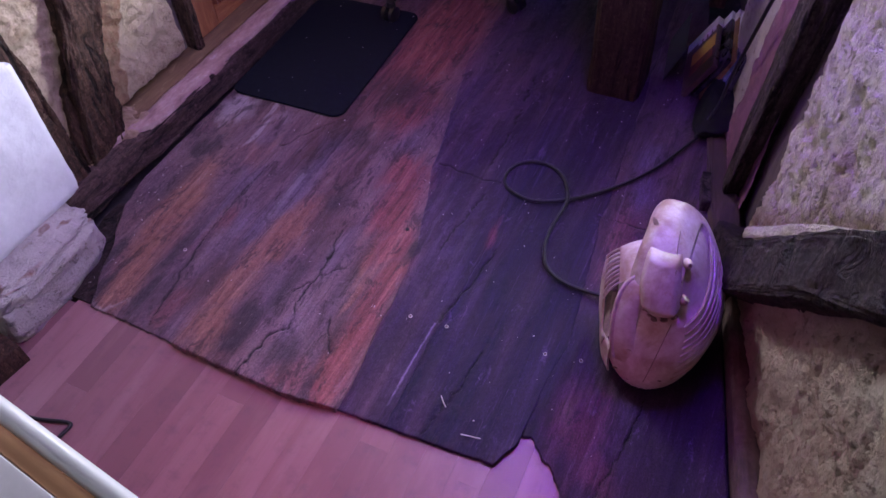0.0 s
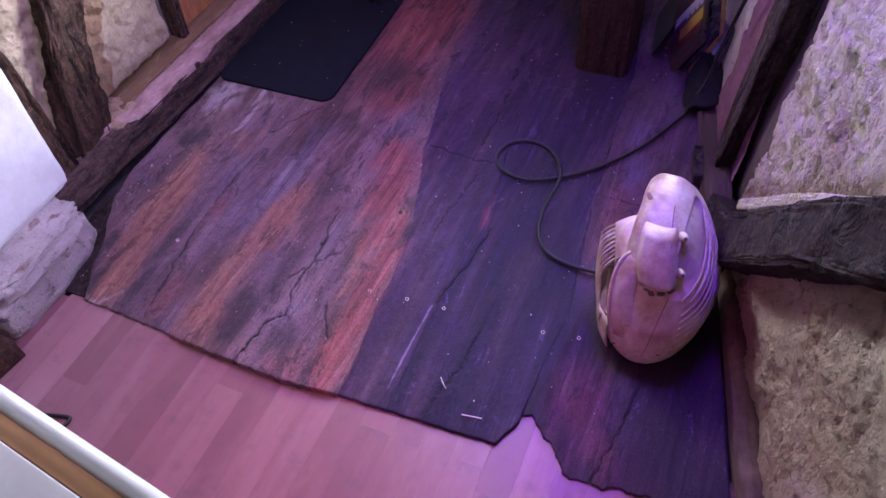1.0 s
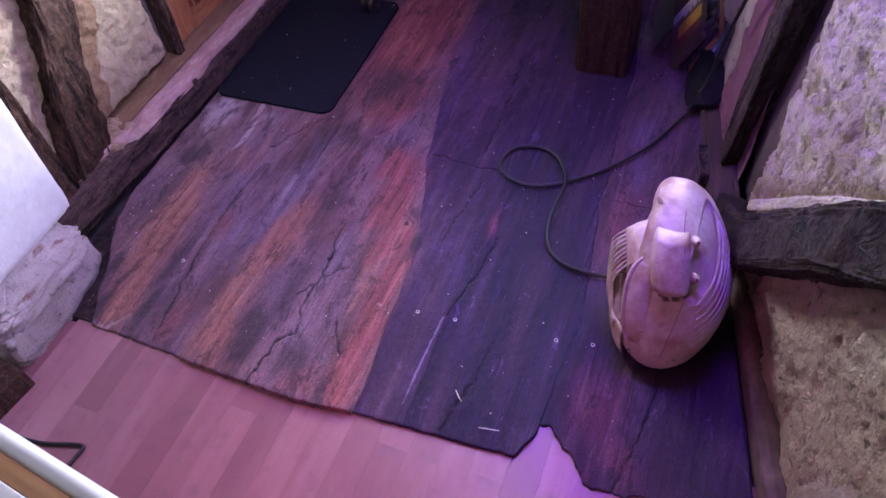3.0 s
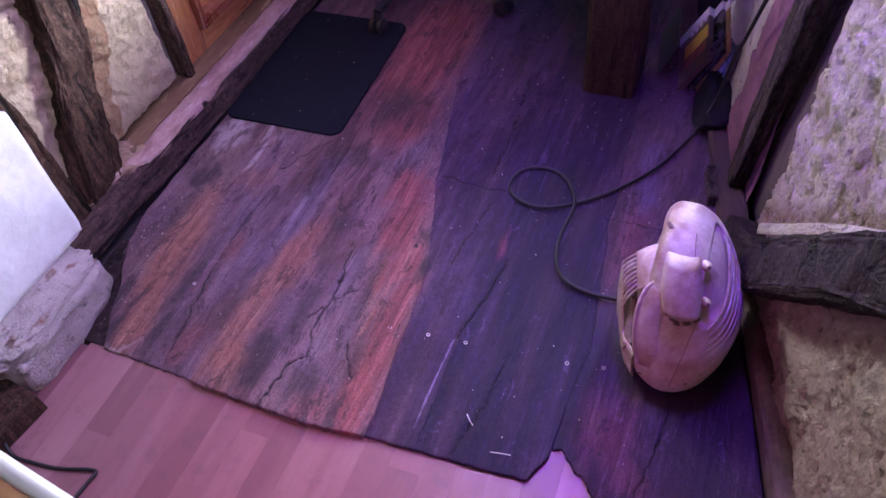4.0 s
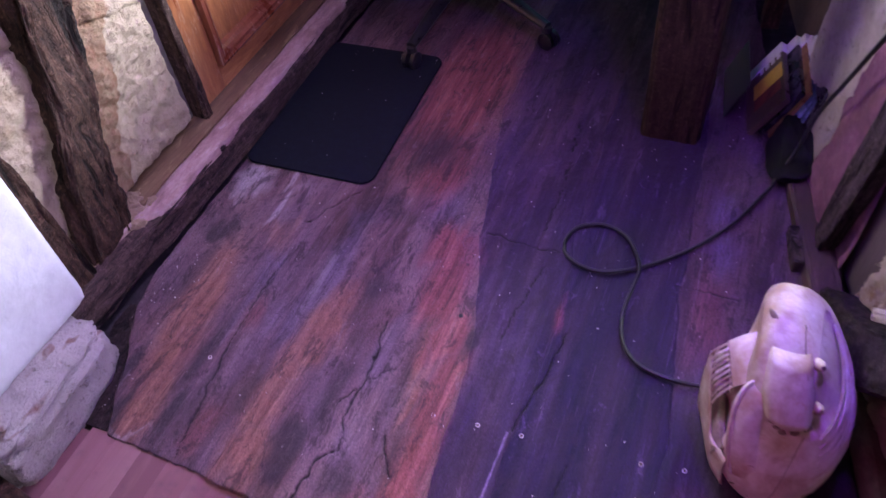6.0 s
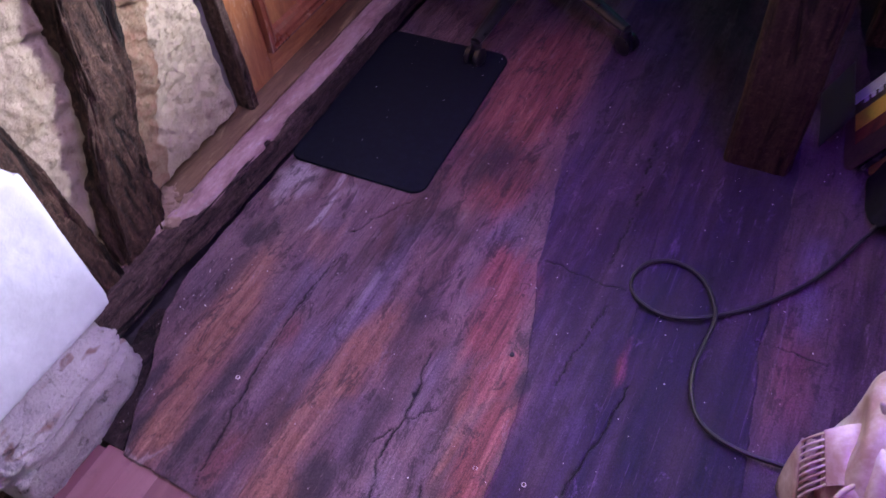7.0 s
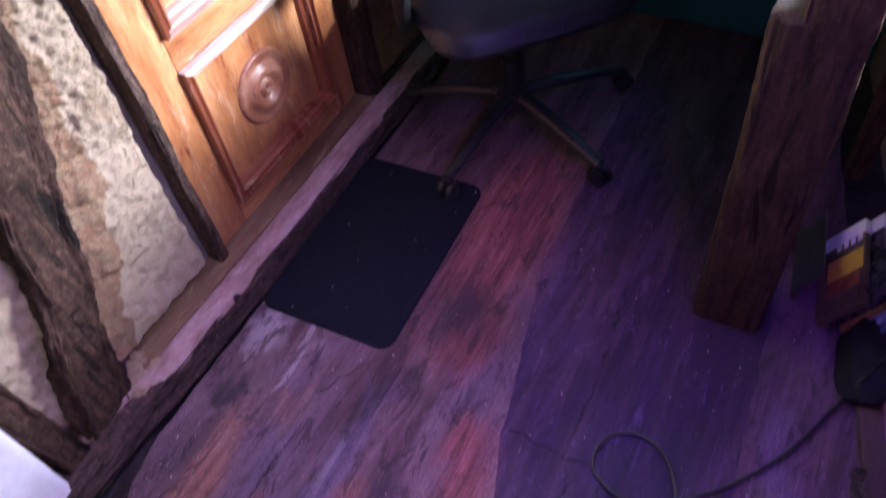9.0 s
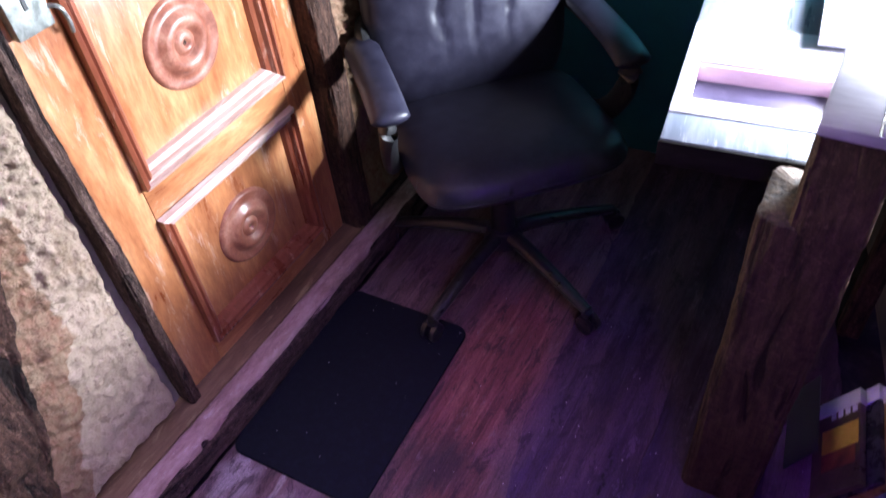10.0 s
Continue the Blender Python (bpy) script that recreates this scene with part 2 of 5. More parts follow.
M_OAK_Y = timber_material("dark_oak_lengthwise", (0.018, 0.010, 0.010), (0.075, 0.042, 0.038), (0.16, 0.098, 0.090), (0.20, 0.125, 0.115), (1, 0.18, 1))
M_OAK_B = timber_material("dark_oak_slanting", (0.008, 0.005, 0.005), (0.028, 0.017, 0.016), (0.066, 0.042, 0.038), (0.105, 0.074, 0.068), (1, 0.45, 0.45))
M_JAMB = timber_material("dusty_old_jamb", (0.024, 0.012, 0.010), (0.080, 0.044, 0.034), (0.170, 0.105, 0.085), (0.24, 0.165, 0.14), (1, 1, 0.22))
M_SUB = surface("dark_subfloor", (0.020, 0.016, 0.018), (0.050, 0.040, 0.044), (0.11, 0.09, 0.095), 30, rough=(0.8, 1.0))
# Rose tint: the pink light on the sill is put into its colour.
M_SILL = surface("dusty_pink_lit_sill", (0.15, 0.080, 0.074), (0.36, 0.222, 0.206), (0.50, 0.355, 0.335), 26, (1, 0.3, 1), (0.5, 0.75), 0.6, 0.004, spread=(0.30, 0.48, 0.70), wear=(0.50, 0.40, 0.38))
M_THRESH = surface("brown_threshold", (0.065, 0.036, 0.020), (0.165, 0.098, 0.052), (0.27, 0.172, 0.095), 20, (1, 0.15, 1), (0.45, 0.7), 0.3, 0.003, wear=(0.30, 0.22, 0.12))
M_PINE = surface("varnished_pine", (0.16, 0.036, 0.017), (0.45, 0.180, 0.072), (0.64, 0.355, 0.165), 14, (1, 1, 0.22), (0.22, 0.5), 0.25, 0.002, fine=120, coat=0.3, spread=(0.28, 0.50, 0.72), wear=(0.62, 0.42, 0.32))
M_PINE_H = surface("varnished_pine_crosswise", (0.16, 0.036, 0.017), (0.45, 0.180, 0.072), (0.64, 0.355, 0.165), 14, (1, 0.22, 1), (0.22, 0.5), 0.25, 0.002, fine=120, coat=0.3, spread=(0.28, 0.50, 0.72), wear=(0.62, 0.42, 0.32))
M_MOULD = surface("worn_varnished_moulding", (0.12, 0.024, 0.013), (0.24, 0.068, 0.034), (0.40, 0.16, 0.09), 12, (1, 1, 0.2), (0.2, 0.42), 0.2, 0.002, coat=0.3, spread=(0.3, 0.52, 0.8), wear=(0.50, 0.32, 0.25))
# Paler copy for level mouldings: window light put into the colour.
M_MOULD_LIT = surface("worn_moulding_as_lit", (0.26, 0.13, 0.10), (0.46, 0.33, 0.29), (0.62, 0.53, 0.50), 12, (1, 0.12, 1), (0.3, 0.5), 0.2, 0.002, coat=0.2, spread=(0.3, 0.46, 0.66), wear=(0.66, 0.58, 0.55))
M_WHITE = surface("white_limewash", (0.54, 0.53, 0.56), (0.65, 0.645, 0.68), (0.70, 0.695, 0.73), 18, rough=(0.55, 0.75), bump=0.7, dist=0.005, fine=55, spread=(0.15, 0.36, 0.6))
M_MAT = surface("dark_ribbed_mat", (0.003, 0.005, 0.009), (0.006, 0.008, 0.014), (0.010, 0.014, 0.022), 60, rough=(0.8, 0.95), bump=0.5, dist=0.002, fine=700, specular=0.2)
M_CABLE = plain("black_rubber", (0.012, 0.012, 0.013), 0.45)
M_LEATHER = surface("black_leather", (0.011, 0.0105, 0.021), (0.018, 0.017, 0.032), (0.027, 0.026, 0.046), 30, rough=(0.34, 0.46), bump=0.14, dist=0.001, fine=420, specular=0.36)
M_CHAIRP = surface("black_plastic", (0.012, 0.012, 0.013), (0.020, 0.020, 0.022), (0.035, 0.035, 0.038), 50, rough=(0.25, 0.45), bump=0.08, dist=0.001, fine=300)
M_TEAL = surface("teal_wall_paint", (0.025, 0.22, 0.30), (0.04, 0.30, 0.39), (0.06, 0.37, 0.46), 6, rough=(0.5, 0.7), bump=0.2, dist=0.003)
M_DESK = surface("pale_desk_wood", (0.28, 0.27, 0.31), (0.40, 0.385, 0.44), (0.48, 0.465, 0.52), 30, (0.2, 1, 1), (0.25, 0.45), 0.2, 0.002)
M_PLASTER_PLAIN = surface("plain_plaster", (0.10, 0.085, 0.075), (0.17, 0.145, 0.125), (0.24, 0.21, 0.18), 8, rough=(0.85, 0.95), bump=0.4, dist=0.006, fine=60)
M_SHELL = surface("aged_pale_plastic", (0.33, 0.215, 0.170), (0.54, 0.445, 0.405), (0.67, 0.61, 0.60), 9, rough=(0.38, 0.6), bump=0.25, dist=0.002, fine=80, spread=(0.36, 0.48, 0.60), wear=(0.44, 0.29, 0.23))
# Brown for grime and seams; also paints the shade in the hollows.
M_SHELL_IN = surface("dark_dirt_and_hollow_shade", (0.10, 0.07, 0.06), (0.25, 0.18, 0.16), (0.36, 0.28, 0.26), 30, rough=(0.6, 0.8))
M_STEEL = plain("zinc_steel", (0.62, 0.62, 0.64), 0.35, 1.0)
M_BONE = plain("pale_washer", (0.72, 0.66, 0.64), 0.5)


# ---------------------------------------------------------------- shape helpers
def vnoise(x, y, seed=0):
    """Gradient noise in two dimensions, about -1 to 1, on arrays."""
    x, y = np.asarray(x, dtype=float) + 0 * np.asarray(y), np.asarray(y, dtype=float) + 0 * np.asarray(x)
    xi, yi = np.floor(x).astype(np.int64), np.floor(y).astype(np.int64)
    fx, fy = x - xi, y - yi
    sx, sy = fx ** 3 * (fx * (fx * 6 - 15) + 10), fy ** 3 * (fy * (fy * 6 - 15) + 10)

    def dot(i, j):
        k = ((xi + i) * 374761393 + (yi + j) * 668265263 + seed * 1442695041) & 0x7FFFFFFF
        k = ((k ^ (k >> 13)) * 1274126177) & 0x7FFFFFFF
        k = ((k ^ (k >> 15)) * 83492791) & 0x7FFFFFFF
        a = (k & 0xFFFF) * (2 * math.pi / 65536)
        return np.cos(a) * (fx - i) + np.sin(a) * (fy - j)
    top = dot(0, 0) * (1 - sx) + dot(1, 0) * sx
    low = dot(0, 1) * (1 - sx) + dot(1, 1) * sx
    return 1.6 * (top * (1 - sy) + low * sy)


def fbm(x, y, scale, octaves=4, seed=0, gain=0.5):
    total, amp = 0, 1.0
    for k in range(octaves):
        total = total + amp * vnoise(x * scale, y * scale, seed + k * 17)
        scale, amp = scale * 2.03, amp * gain
    return total


def seg_dist(x, y, pts):
    """Distance from each (x, y) to a polyline."""
    best = np.full(np.shape(x), 9.0)
    for (ax, ay), (bx, by) in zip(pts, pts[1:]):
        dx, dy = bx - ax, by - ay
        k = np.clip(((x - ax) * dx + (y - ay) * dy) / (dx * dx + dy * dy), 0, 1)
        best = np.minimum(best, np.hypot(x - ax - k * dx, y - ay - k * dy))
    return best


def link(name, mesh, material, parent=None, label="", smooth=True):
    if material is not None and not mesh.materials:
        mesh.materials.append(material)
    if smooth:
        mesh.polygons.foreach_set("use_smooth", [True] * len(mesh.polygons))
    ob = new(name, mesh)
    if parent is not None:
        ob.parent = parent
    return tagged(ob, label)


def part(name, bm, material, parent=None, label="", smooth=True, angle=40):
    """Links a bmesh as one mesh object, under a thing or a part."""
    mesh = bpy.data.meshes.new(name)
    if smooth:
        for e in bm.edges:
            if len(e.link_faces) == 2 and e.calc_face_angle(0) > radians(angle):
                e.smooth = False
    bm.to_mesh(mesh)
    bm.free()
    return link(name, mesh, material, parent, label, smooth)


def sheet(name, P, material, parent=None, label="", attrs=None, wrap=False):
    """A grid of places, P[i, j] = (x, y, z), as one mesh."""
    a, b = P.shape[:2]
    idx = np.arange(a * b).reshape(a, b)
    if wrap:
        idx = np.concatenate([idx, idx[:, :1]], axis=1)
    q = np.stack([idx[:-1, :-1], idx[1:, :-1], idx[1:, 1:], idx[:-1, 1:]], -1).reshape(-1, 4)
    mesh = bpy.data.meshes.new(name)
    mesh.from_pydata(P.reshape(-1, 3).tolist(), [], q.tolist())
    for key, values in (attrs or {}).items():
        mesh.attributes.new(key, "FLOAT", "POINT").data.foreach_set("value", np.asarray(values, dtype=np.float32).ravel())
    mesh.update()
    return link(name, mesh, material, parent, label)


def box(bm, lo, hi, bevel=0.0, segments=2, m=None):
    """A box between two corners, its edges rounded."""
    size = [h - l for l, h in zip(lo, hi)]
    mat = Matrix.Translation([(l + h) / 2 for l, h in zip(lo, hi)]) @ Matrix.Diagonal((*size, 1))
    vs = bmesh.ops.create_cube(bm, size=1, matrix=mat)["verts"]
    if bevel:
        es = list({e for v in vs for e in v.link_edges})
        made = bmesh.ops.bevel(bm, geom=es, offset=bevel, segments=segments, profile=0.6, affect="EDGES")
        vs = list({v for f in made["faces"] for v in f.verts} | {v for v in vs if v.is_valid})
    if m is not None:
        seen = set(vs)
        for v in list(seen):
            for e in v.link_edges:
                seen.add(e.other_vert(v))
        bmesh.ops.transform(bm, matrix=m, verts=list(seen))
    return bm


def solid(lo, hi, bevel=0.004, segments=2, m=None):
    return box(bmesh.new(), lo, hi, bevel, segments, m)


def lathe(profile, steps=32, m=Matrix(), start=0.0, end=360.0):
    """Turns (radius, height) about z."""
    bm = bmesh.new()
    full = abs(end - start) >= 359.9
    cols = []
    for k in range(steps if full else steps + 1):
        a = radians(start + (end - start) * k / steps)
        cols.append([bm.verts.new(m @ Vector((r * math.cos(a), r * math.sin(a), h))) for r, h in profile])
    for k in range(steps):
        c, d = cols[k], cols[(k + 1) % len(cols)]
        for i in range(len(profile) - 1):
            bm.faces.new((c[i], d[i], d[i + 1], c[i + 1]))
    bmesh.ops.remove_doubles(bm, verts=bm.verts, dist=1e-5)
    bmesh.ops.recalc_face_normals(bm, faces=bm.faces)
    return bm


def smooth_line(pts, n=12):
    """Catmull-Rom through the points."""
    p = [Vector(q) for q in pts]
    p = [2 * p[0] - p[1]] + p + [2 * p[-1] - p[-2]]
    out = []
    for i in range(1, len(p) - 2):
        for k in range(n):
            t = k / n
            a, b, c, d = p[i - 1], p[i], p[i + 1], p[i + 2]
            out.append(0.5 * (2 * b + (c - a) * t + (2 * a - 5 * b + 4 * c - d) * t * t + (3 * b - a - 3 * c + d) * t ** 3))
    return out + [p[-2]]


def sweep(line, radius, sides=10, bm=None, squash=1.0, radii=None):
    """A round tube along a line of places."""
    bm = bm or bmesh.new()
    rings, up = [], Vector((0.03, 0.05, 1))
    for i, q in enumerate(line):
        d = (line[min(i + 1, len(line) - 1)] - line[max(i - 1, 0)]).normalized()
        a = d.cross(up)
        a = a.normalized() if a.length > 0.05 else Vector((1, 0, 0))
        b = a.cross(d).normalized()
        r = radii[i] if radii else radius
        rings.append([bm.verts.new(q + r * (math.cos(2 * math.pi * k / sides) * a + squash * math.sin(2 * math.pi * k / sides) * b)) for k in range(sides)])
    for c, d in zip(rings, rings[1:]):
        for k in range(sides):
            bm.faces.new((c[k], c[(k + 1) % sides], d[(k + 1) % sides], d[k]))
    bm.faces.new(rings[0][::-1])
    bm.faces.new(rings[-1])
    bmesh.ops.recalc_face_normals(bm, faces=bm.faces)
    return bm


def beam(name, line, width, depth, across, material, parent, label="", seed=0, rough=0.006, round_off=0.25, taper=1.0):
    """A hewn timber along a line: rounded section, wavering faces, splits along the grain. across: the direction of its width."""
    pts = smooth_line(line, 40)
    n, sides = len(pts), 84
    P = np.zeros((n + 2, sides, 3))
    acr = Vector(across).normalized()
    run = 0.0
    for i, q in enumerate(pts):
        if i:
            run += (pts[i] - pts[i - 1]).length
        d = (pts[min(i + 1, n - 1)] - pts[max(i - 1, 0)]).normalized()
        a = (acr - d * acr.dot(d)).normalized()
        b = d.cross(a)
        k = 1 + (taper - 1) * i / (n - 1)
        th = np.linspace(0, 2 * math.pi, sides, endpoint=False) + 0.05
        c, s = np.cos(th), np.sin(th)
        e = round_off
        cx, sy = np.sign(c) * np.abs(c) ** e, np.sign(s) * np.abs(s) ** e
        wob = 0.8 * rough * fbm(th * 1.3 + seed, np.full(sides, run * 5.0), 1.0, 3, seed) + 0.45 * rough * fbm(th * 5 + seed, np.full(sides, run * 4.0), 1.0, 3, seed + 5, 0.6) + 0.40 * rough * fbm(th * 9 + seed, np.full(sides, run * 16.0), 1.0, 4, seed + 15, 0.65)
        shift = rough * 1.5 * float(vnoise(np.array(run * 3.0), np.array(seed * 1.7), seed))
        ca = cx * (width * k / 2) + c * wob + shift
        sa = sy * (depth * k / 2) + s * wob
        for axis in range(3):
            P[i + 1, :, axis] = q[axis] + a[axis] * ca + b[axis] * sa
    P[0], P[-1] = P[1].mean(0), P[-2].mean(0)
    return sheet(name, P, material, parent, label, wrap=True)


def rounded_slab(bm, x0, x1, y0, y1, z0, z1, r, steps=8, soft=0.0):
    """A slab with rounded corners in plan; soft rounds its upper rim."""
    rim = []
    for cx, cy, a0 in ((x1 - r, y1 - r, 0), (x0 + r, y1 - r, 90), (x0 + r, y0 + r, 180), (x1 - r, y0 + r, 270)):
        for k in range(steps + 1):
            a = radians(a0 + 90 * k / steps)
            rim.append((cx, cy, math.cos(a), math.sin(a)))
    rings = []
    for inset, z in ((0, z0), (0, z1 - soft), (soft * 0.3, z1 - soft * 0.3), (soft, z1)) if soft else ((0, z0), (0, z1)):
        rings.append([bm.verts.new((cx + (r - inset) * c, cy + (r - inset) * s, z)) for cx, cy, c, s in rim])
    n = len(rim)
    for a, b in zip(rings, rings[1:]):
        for k in range(n):
            bm.faces.new((a[k], a[(k + 1) % n], b[(k + 1) % n], b[k]))
    bm.faces.new(rings[0][::-1])
    bm.faces.new(rings[-1])
    return bm


def thing(name, label, category, at=(0, 0, 0), turn=0.0, group="", kind=""):
    ob = new(name)
    ob.empty_display_size = 0.05
    ob.matrix_world = pose(*at, 0, 0, turn)
    return tagged(ob, label, category, group, kind)


# ---------------------------------------------------------------- the room's shell
EAST_Y0, EAST_X0, EAST_SLOPE = 0.93, 1.672, -0.237


def east(y):
    """The x of the foot of the slanting east wall."""
    return EAST_X0 + EAST_SLOPE * (y - EAST_Y0)


EAST_OUT = Vector((1, -EAST_SLOPE, 0)).normalized()

ground = tagged(part("subfloor", solid((-0.5, -1.3, -0.20), (2.6, 3.5, -0.030), 0), M_SUB), "dark dusty subfloor under the boards", "floor", kind="structure")

ceiling = tagged(part("ceiling", solid((-0.5, -1.3, 2.15), (2.6, 3.5, 2.30), 0), M_PLASTER_PLAIN), "rough plastered ceiling", "ceiling", kind="structure")


def pierced_wall(name, lo, hi, hole, axis, material, label):
    """A thick wall along x or y with one opening through it: (from, to, sill, head)."""
    bm = bmesh.new()
    a, b, s, h = hole
    k = 0 if axis == "x" else 1
    for l0, l1, z0, z1 in ((lo[k], a, lo[2], hi[2]), (b, hi[k], lo[2], hi[2]), (a, b, lo[2], s), (a, b, h, hi[2])):
        p, q = list(lo), list(hi)
        p[k], q[k], p[2], q[2] = l0, l1, z0, z1
        box(bm, p, q)
    return tagged(part(name, bm, material, smooth=False), label, "wall", kind="structure")


wall_west = pierced_wall("wall_west", (-0.42, -1.2, -0.1), (-0.10, 3.15, 2.16), (1.66, 2.36, 0.06, 2.05), "y", M_PLASTER_PLAIN, "half-timbered wall of dark oak and rough lime plaster")
wall_north = tagged(part("wall_north", solid((-0.42, 3.15, -0.1), (2.0, 3.35, 2.16), 0), M_TEAL), "teal painted wall behind the desk", "wall", kind="structure")
# The opening is added for the unseen south fill window.
wall_south = pierced_wall("wall_south", (-0.42, -1.35, -0.1), (2.6, -1.2, 2.16), (0.43, 1.47, 1.14, 1.98), "x", M_PLASTER_PLAIN, "plain plastered wall")


def east_shell():
    """The slanting wall behind the daub, open for the window over the desk and an added fill window."""
    bm = bmesh.new()
    L = 2.60
    m = Matrix.Translation((east(0.60), 0.60, 0)) @ pose(0, 0, 0, 0, 0, -math.degrees(math.atan(EAST_SLOPE)))
    for l0, l1, z0, z1 in ((-1.9, -0.32, -0.1, 2.16), (0.32, 1.62, -0.1, 2.16), (-0.32, 0.32, -0.1, 1.45), (-0.32, 0.32, 2.02, 2.16), (2.42, L + 0.1, -0.1, 2.16), (1.62, 2.42, -0.1, 0.98), (1.62, 2.42, 1.85, 2.16)):
        box(bm, (0.085, l0, z0), (0.38, l1, z1))
    bmesh.ops.transform(bm, matrix=m, verts=bm.verts)
    return tagged(part("wall_east", bm, M_PLASTER_PLAIN, smooth=False), "half-timbered wall of dark oak and pitted clay daub", "wall", kind="structure")


wall_east = east_shell()


def east_daub():
    """The pitted clay face of the east wall, bulging between its timbers."""
    ys, zs = np.arange(0.5, 2.25, 0.0052), np.arange(-0.03, 1.15, 0.0052)
    Y, Z = np.meshgrid(ys, zs, indexing="ij")
    d = 0.016 * fbm(Y, Z, 2.6, 3, 3) + 0.008 * fbm(Y, Z, 11, 4, 9) + 0.0026 * fbm(Y, Z * 0.7, 40, 4, 21, 0.65)
    pit = fbm(Y * 1.3, Z * 0.5, 20, 5, 31, 0.62)
    d -= 0.010 * np.clip(pit - 0.32, 0, 0.35) / 0.35
    rift = np.abs(fbm(Y * 1.2, Z * 0.45, 9, 4, 35))
    d -= 0.010 * np.clip(1 - rift / 0.05, 0, 1)
    lump = fbm(Y, Z, 6, 3, 44)
    d += 0.010 * np.clip(lump - 0.1, 0, 1)
    brace = seg_dist(Y, Z, [(1.60, 0.02), (1.33, 0.30), (1.08, 0.58), (0.80, 0.80)])
    d += 0.012 * np.clip(1 - brace / 0.25, 0, 1) - 0.01
    foot = np.clip(1 - Z / 0.06, 0, 1)
    # the daub falls back towards the stud, ends in a ragged edge, and goes on as smooth plaster beyond it
    d -= 0.024 * np.clip((Y - 1.42) / 0.22, 0, 1) ** 1.5
    rag = 0.008 * fbm(Y, Z, 14, 4, 52)
    r3 = 1.605 - 0.06 * np.clip(Z - 0.25, 0, 2)
    d = np.where(Y + rag > r3, -0.10, d)
    smooth = 0.004 * fbm(Y, Z, 9, 4, 58) + 0.0012 * fbm(Y, Z, 40, 3, 59)
    d = np.where(Y > 1.80 - 0.05 * Z, smooth - 0.004, d)
    d -= 0.030 * foot
    bare = np.clip(0.60 - 0.9 * (Z - 0.25 - 0.25 * (1.6 - Y)), 0, 1) * 0.40 + np.clip(1 - (brace - 0.05) / 0.05, 0, 1) * 0.35
    bare = np.where(Y > r3, 0.20 + 0.1 * fbm(Y, Z, 7, 3, 71), bare)
    P = np.zeros(Y.shape + (3,))
    base = EAST_X0 + EAST_SLOPE * (Y - EAST_Y0)
    P[..., 0] = base - EAST_OUT.x * d + 0.03 * Z
    P[..., 1] = Y - EAST_OUT.y * d
    P[..., 2] = Z
    return sheet("clay_daub", P, M_DAUB_E, wall_east, "pitted beige clay daub", attrs={"bare": bare})


east_daub()


def on_east(y, z, proud=0.0):
    """A place on the east wall's face."""
    q = Vector((east(y) + 0.03 * z, y, z)) - EAST_OUT * proud
    return tuple(q)




def east_stud():
    """The squared stud: a narrow worn face, a deep side in the shade, leaning south as it rises."""
    zs = np.arange(0.028, 1.60, 0.012)
    west, ridge, inner = 1.822 - 0.060 * zs, 1.748 - 0.150 * zs, 1.775 - 0.19 * zs
    corners = [(west, -0.10), (west, 0.010), (ridge, 0.022), (inner, -0.060)]
    cols = []
    for k, ((ya, pa), (yb, pb)) in enumerate(zip(corners, corners[1:] + corners[:1])):
        for u in np.linspace(0, 1, 22, endpoint=False):
            y, pr = ya + (yb - ya) * u, pa + (pb - pa) * u
            soft = 0.006 * np.exp(-(min(u, 1 - u) / 0.06) ** 2)
            y = y + 0.0045 * fbm(zs * 0.6 + k, zs * 0 + u * 3, 5, 4, 60 + k) + 0.002 * fbm(zs * 0.25, zs * 0 + u * 9 + k, 9, 3, 64)
            pr = pr - soft + 0.0045 * fbm(zs * 0.5 + 2 * k, zs * 0 + u * 4, 6, 4, 68 + k) - 0.004 * np.clip(fbm(zs * 0.2, zs * 0 + u * 7 + k, 12, 3, 73) - 0.3, 0, 1)
            cols.append(np.stack([EAST_X0 + EAST_SLOPE * (y - EAST_Y0) + 0.03 * zs - EAST_OUT.x * pr, y - EAST_OUT.y * pr, zs], -1))
    P = np.stack(cols, 1)
    P = np.concatenate([np.repeat(P[:1].mean(1, keepdims=True), P.shape[1], 1), P, np.repeat(P[-1:].mean(1, keepdims=True), P.shape[1], 1)])
    sheet("stud", P, M_STUD, wall_east, "dark leaning squared oak stud", wrap=True)


M_STUD = timber_material("dusty_dark_stud", (0.014, 0.009, 0.009), (0.060, 0.040, 0.040), (0.125, 0.092, 0.092), (0.19, 0.145, 0.145), (1, 1, 0.14))
M_BACKBOARD = surface("grey_brown_backing", (0.050, 0.034, 0.034), (0.112, 0.080, 0.080), (0.17, 0.128, 0.126), 12, (1, 1, 0.25), (0.65, 0.9), 0.6, 0.005, fine=90, spread=(0.30, 0.5, 0.74))
east_stud()


def backing_board():
    """The flat grey-brown timber let into the wall between the stud and the daub."""
    ys, zs = np.linspace(1.42, 1.86, 60), np.arange(0.0, 1.6, 0.012)
    Y, Z = np.meshgrid(ys, zs, indexing="ij")
    pr = -0.042 + 0.004 * fbm(Y, Z * 0.3, 9, 4, 81) - 0.006 * np.clip(1 - np.abs(Z - 0.47 - 0.4 * (Y - 1.6) + 0.02 * fbm(Y, Z, 9, 3, 82)) / 0.006, 0, 1)
    P = np.stack([EAST_X0 + EAST_SLOPE * (Y - EAST_Y0) + 0.03 * Z - EAST_OUT.x * pr, Y - EAST_OUT.y * pr, Z], -1)
    sheet("backing_board", P, M_BACKBOARD, wall_east, "flat grey-brown timber beside the stud")


backing_board()


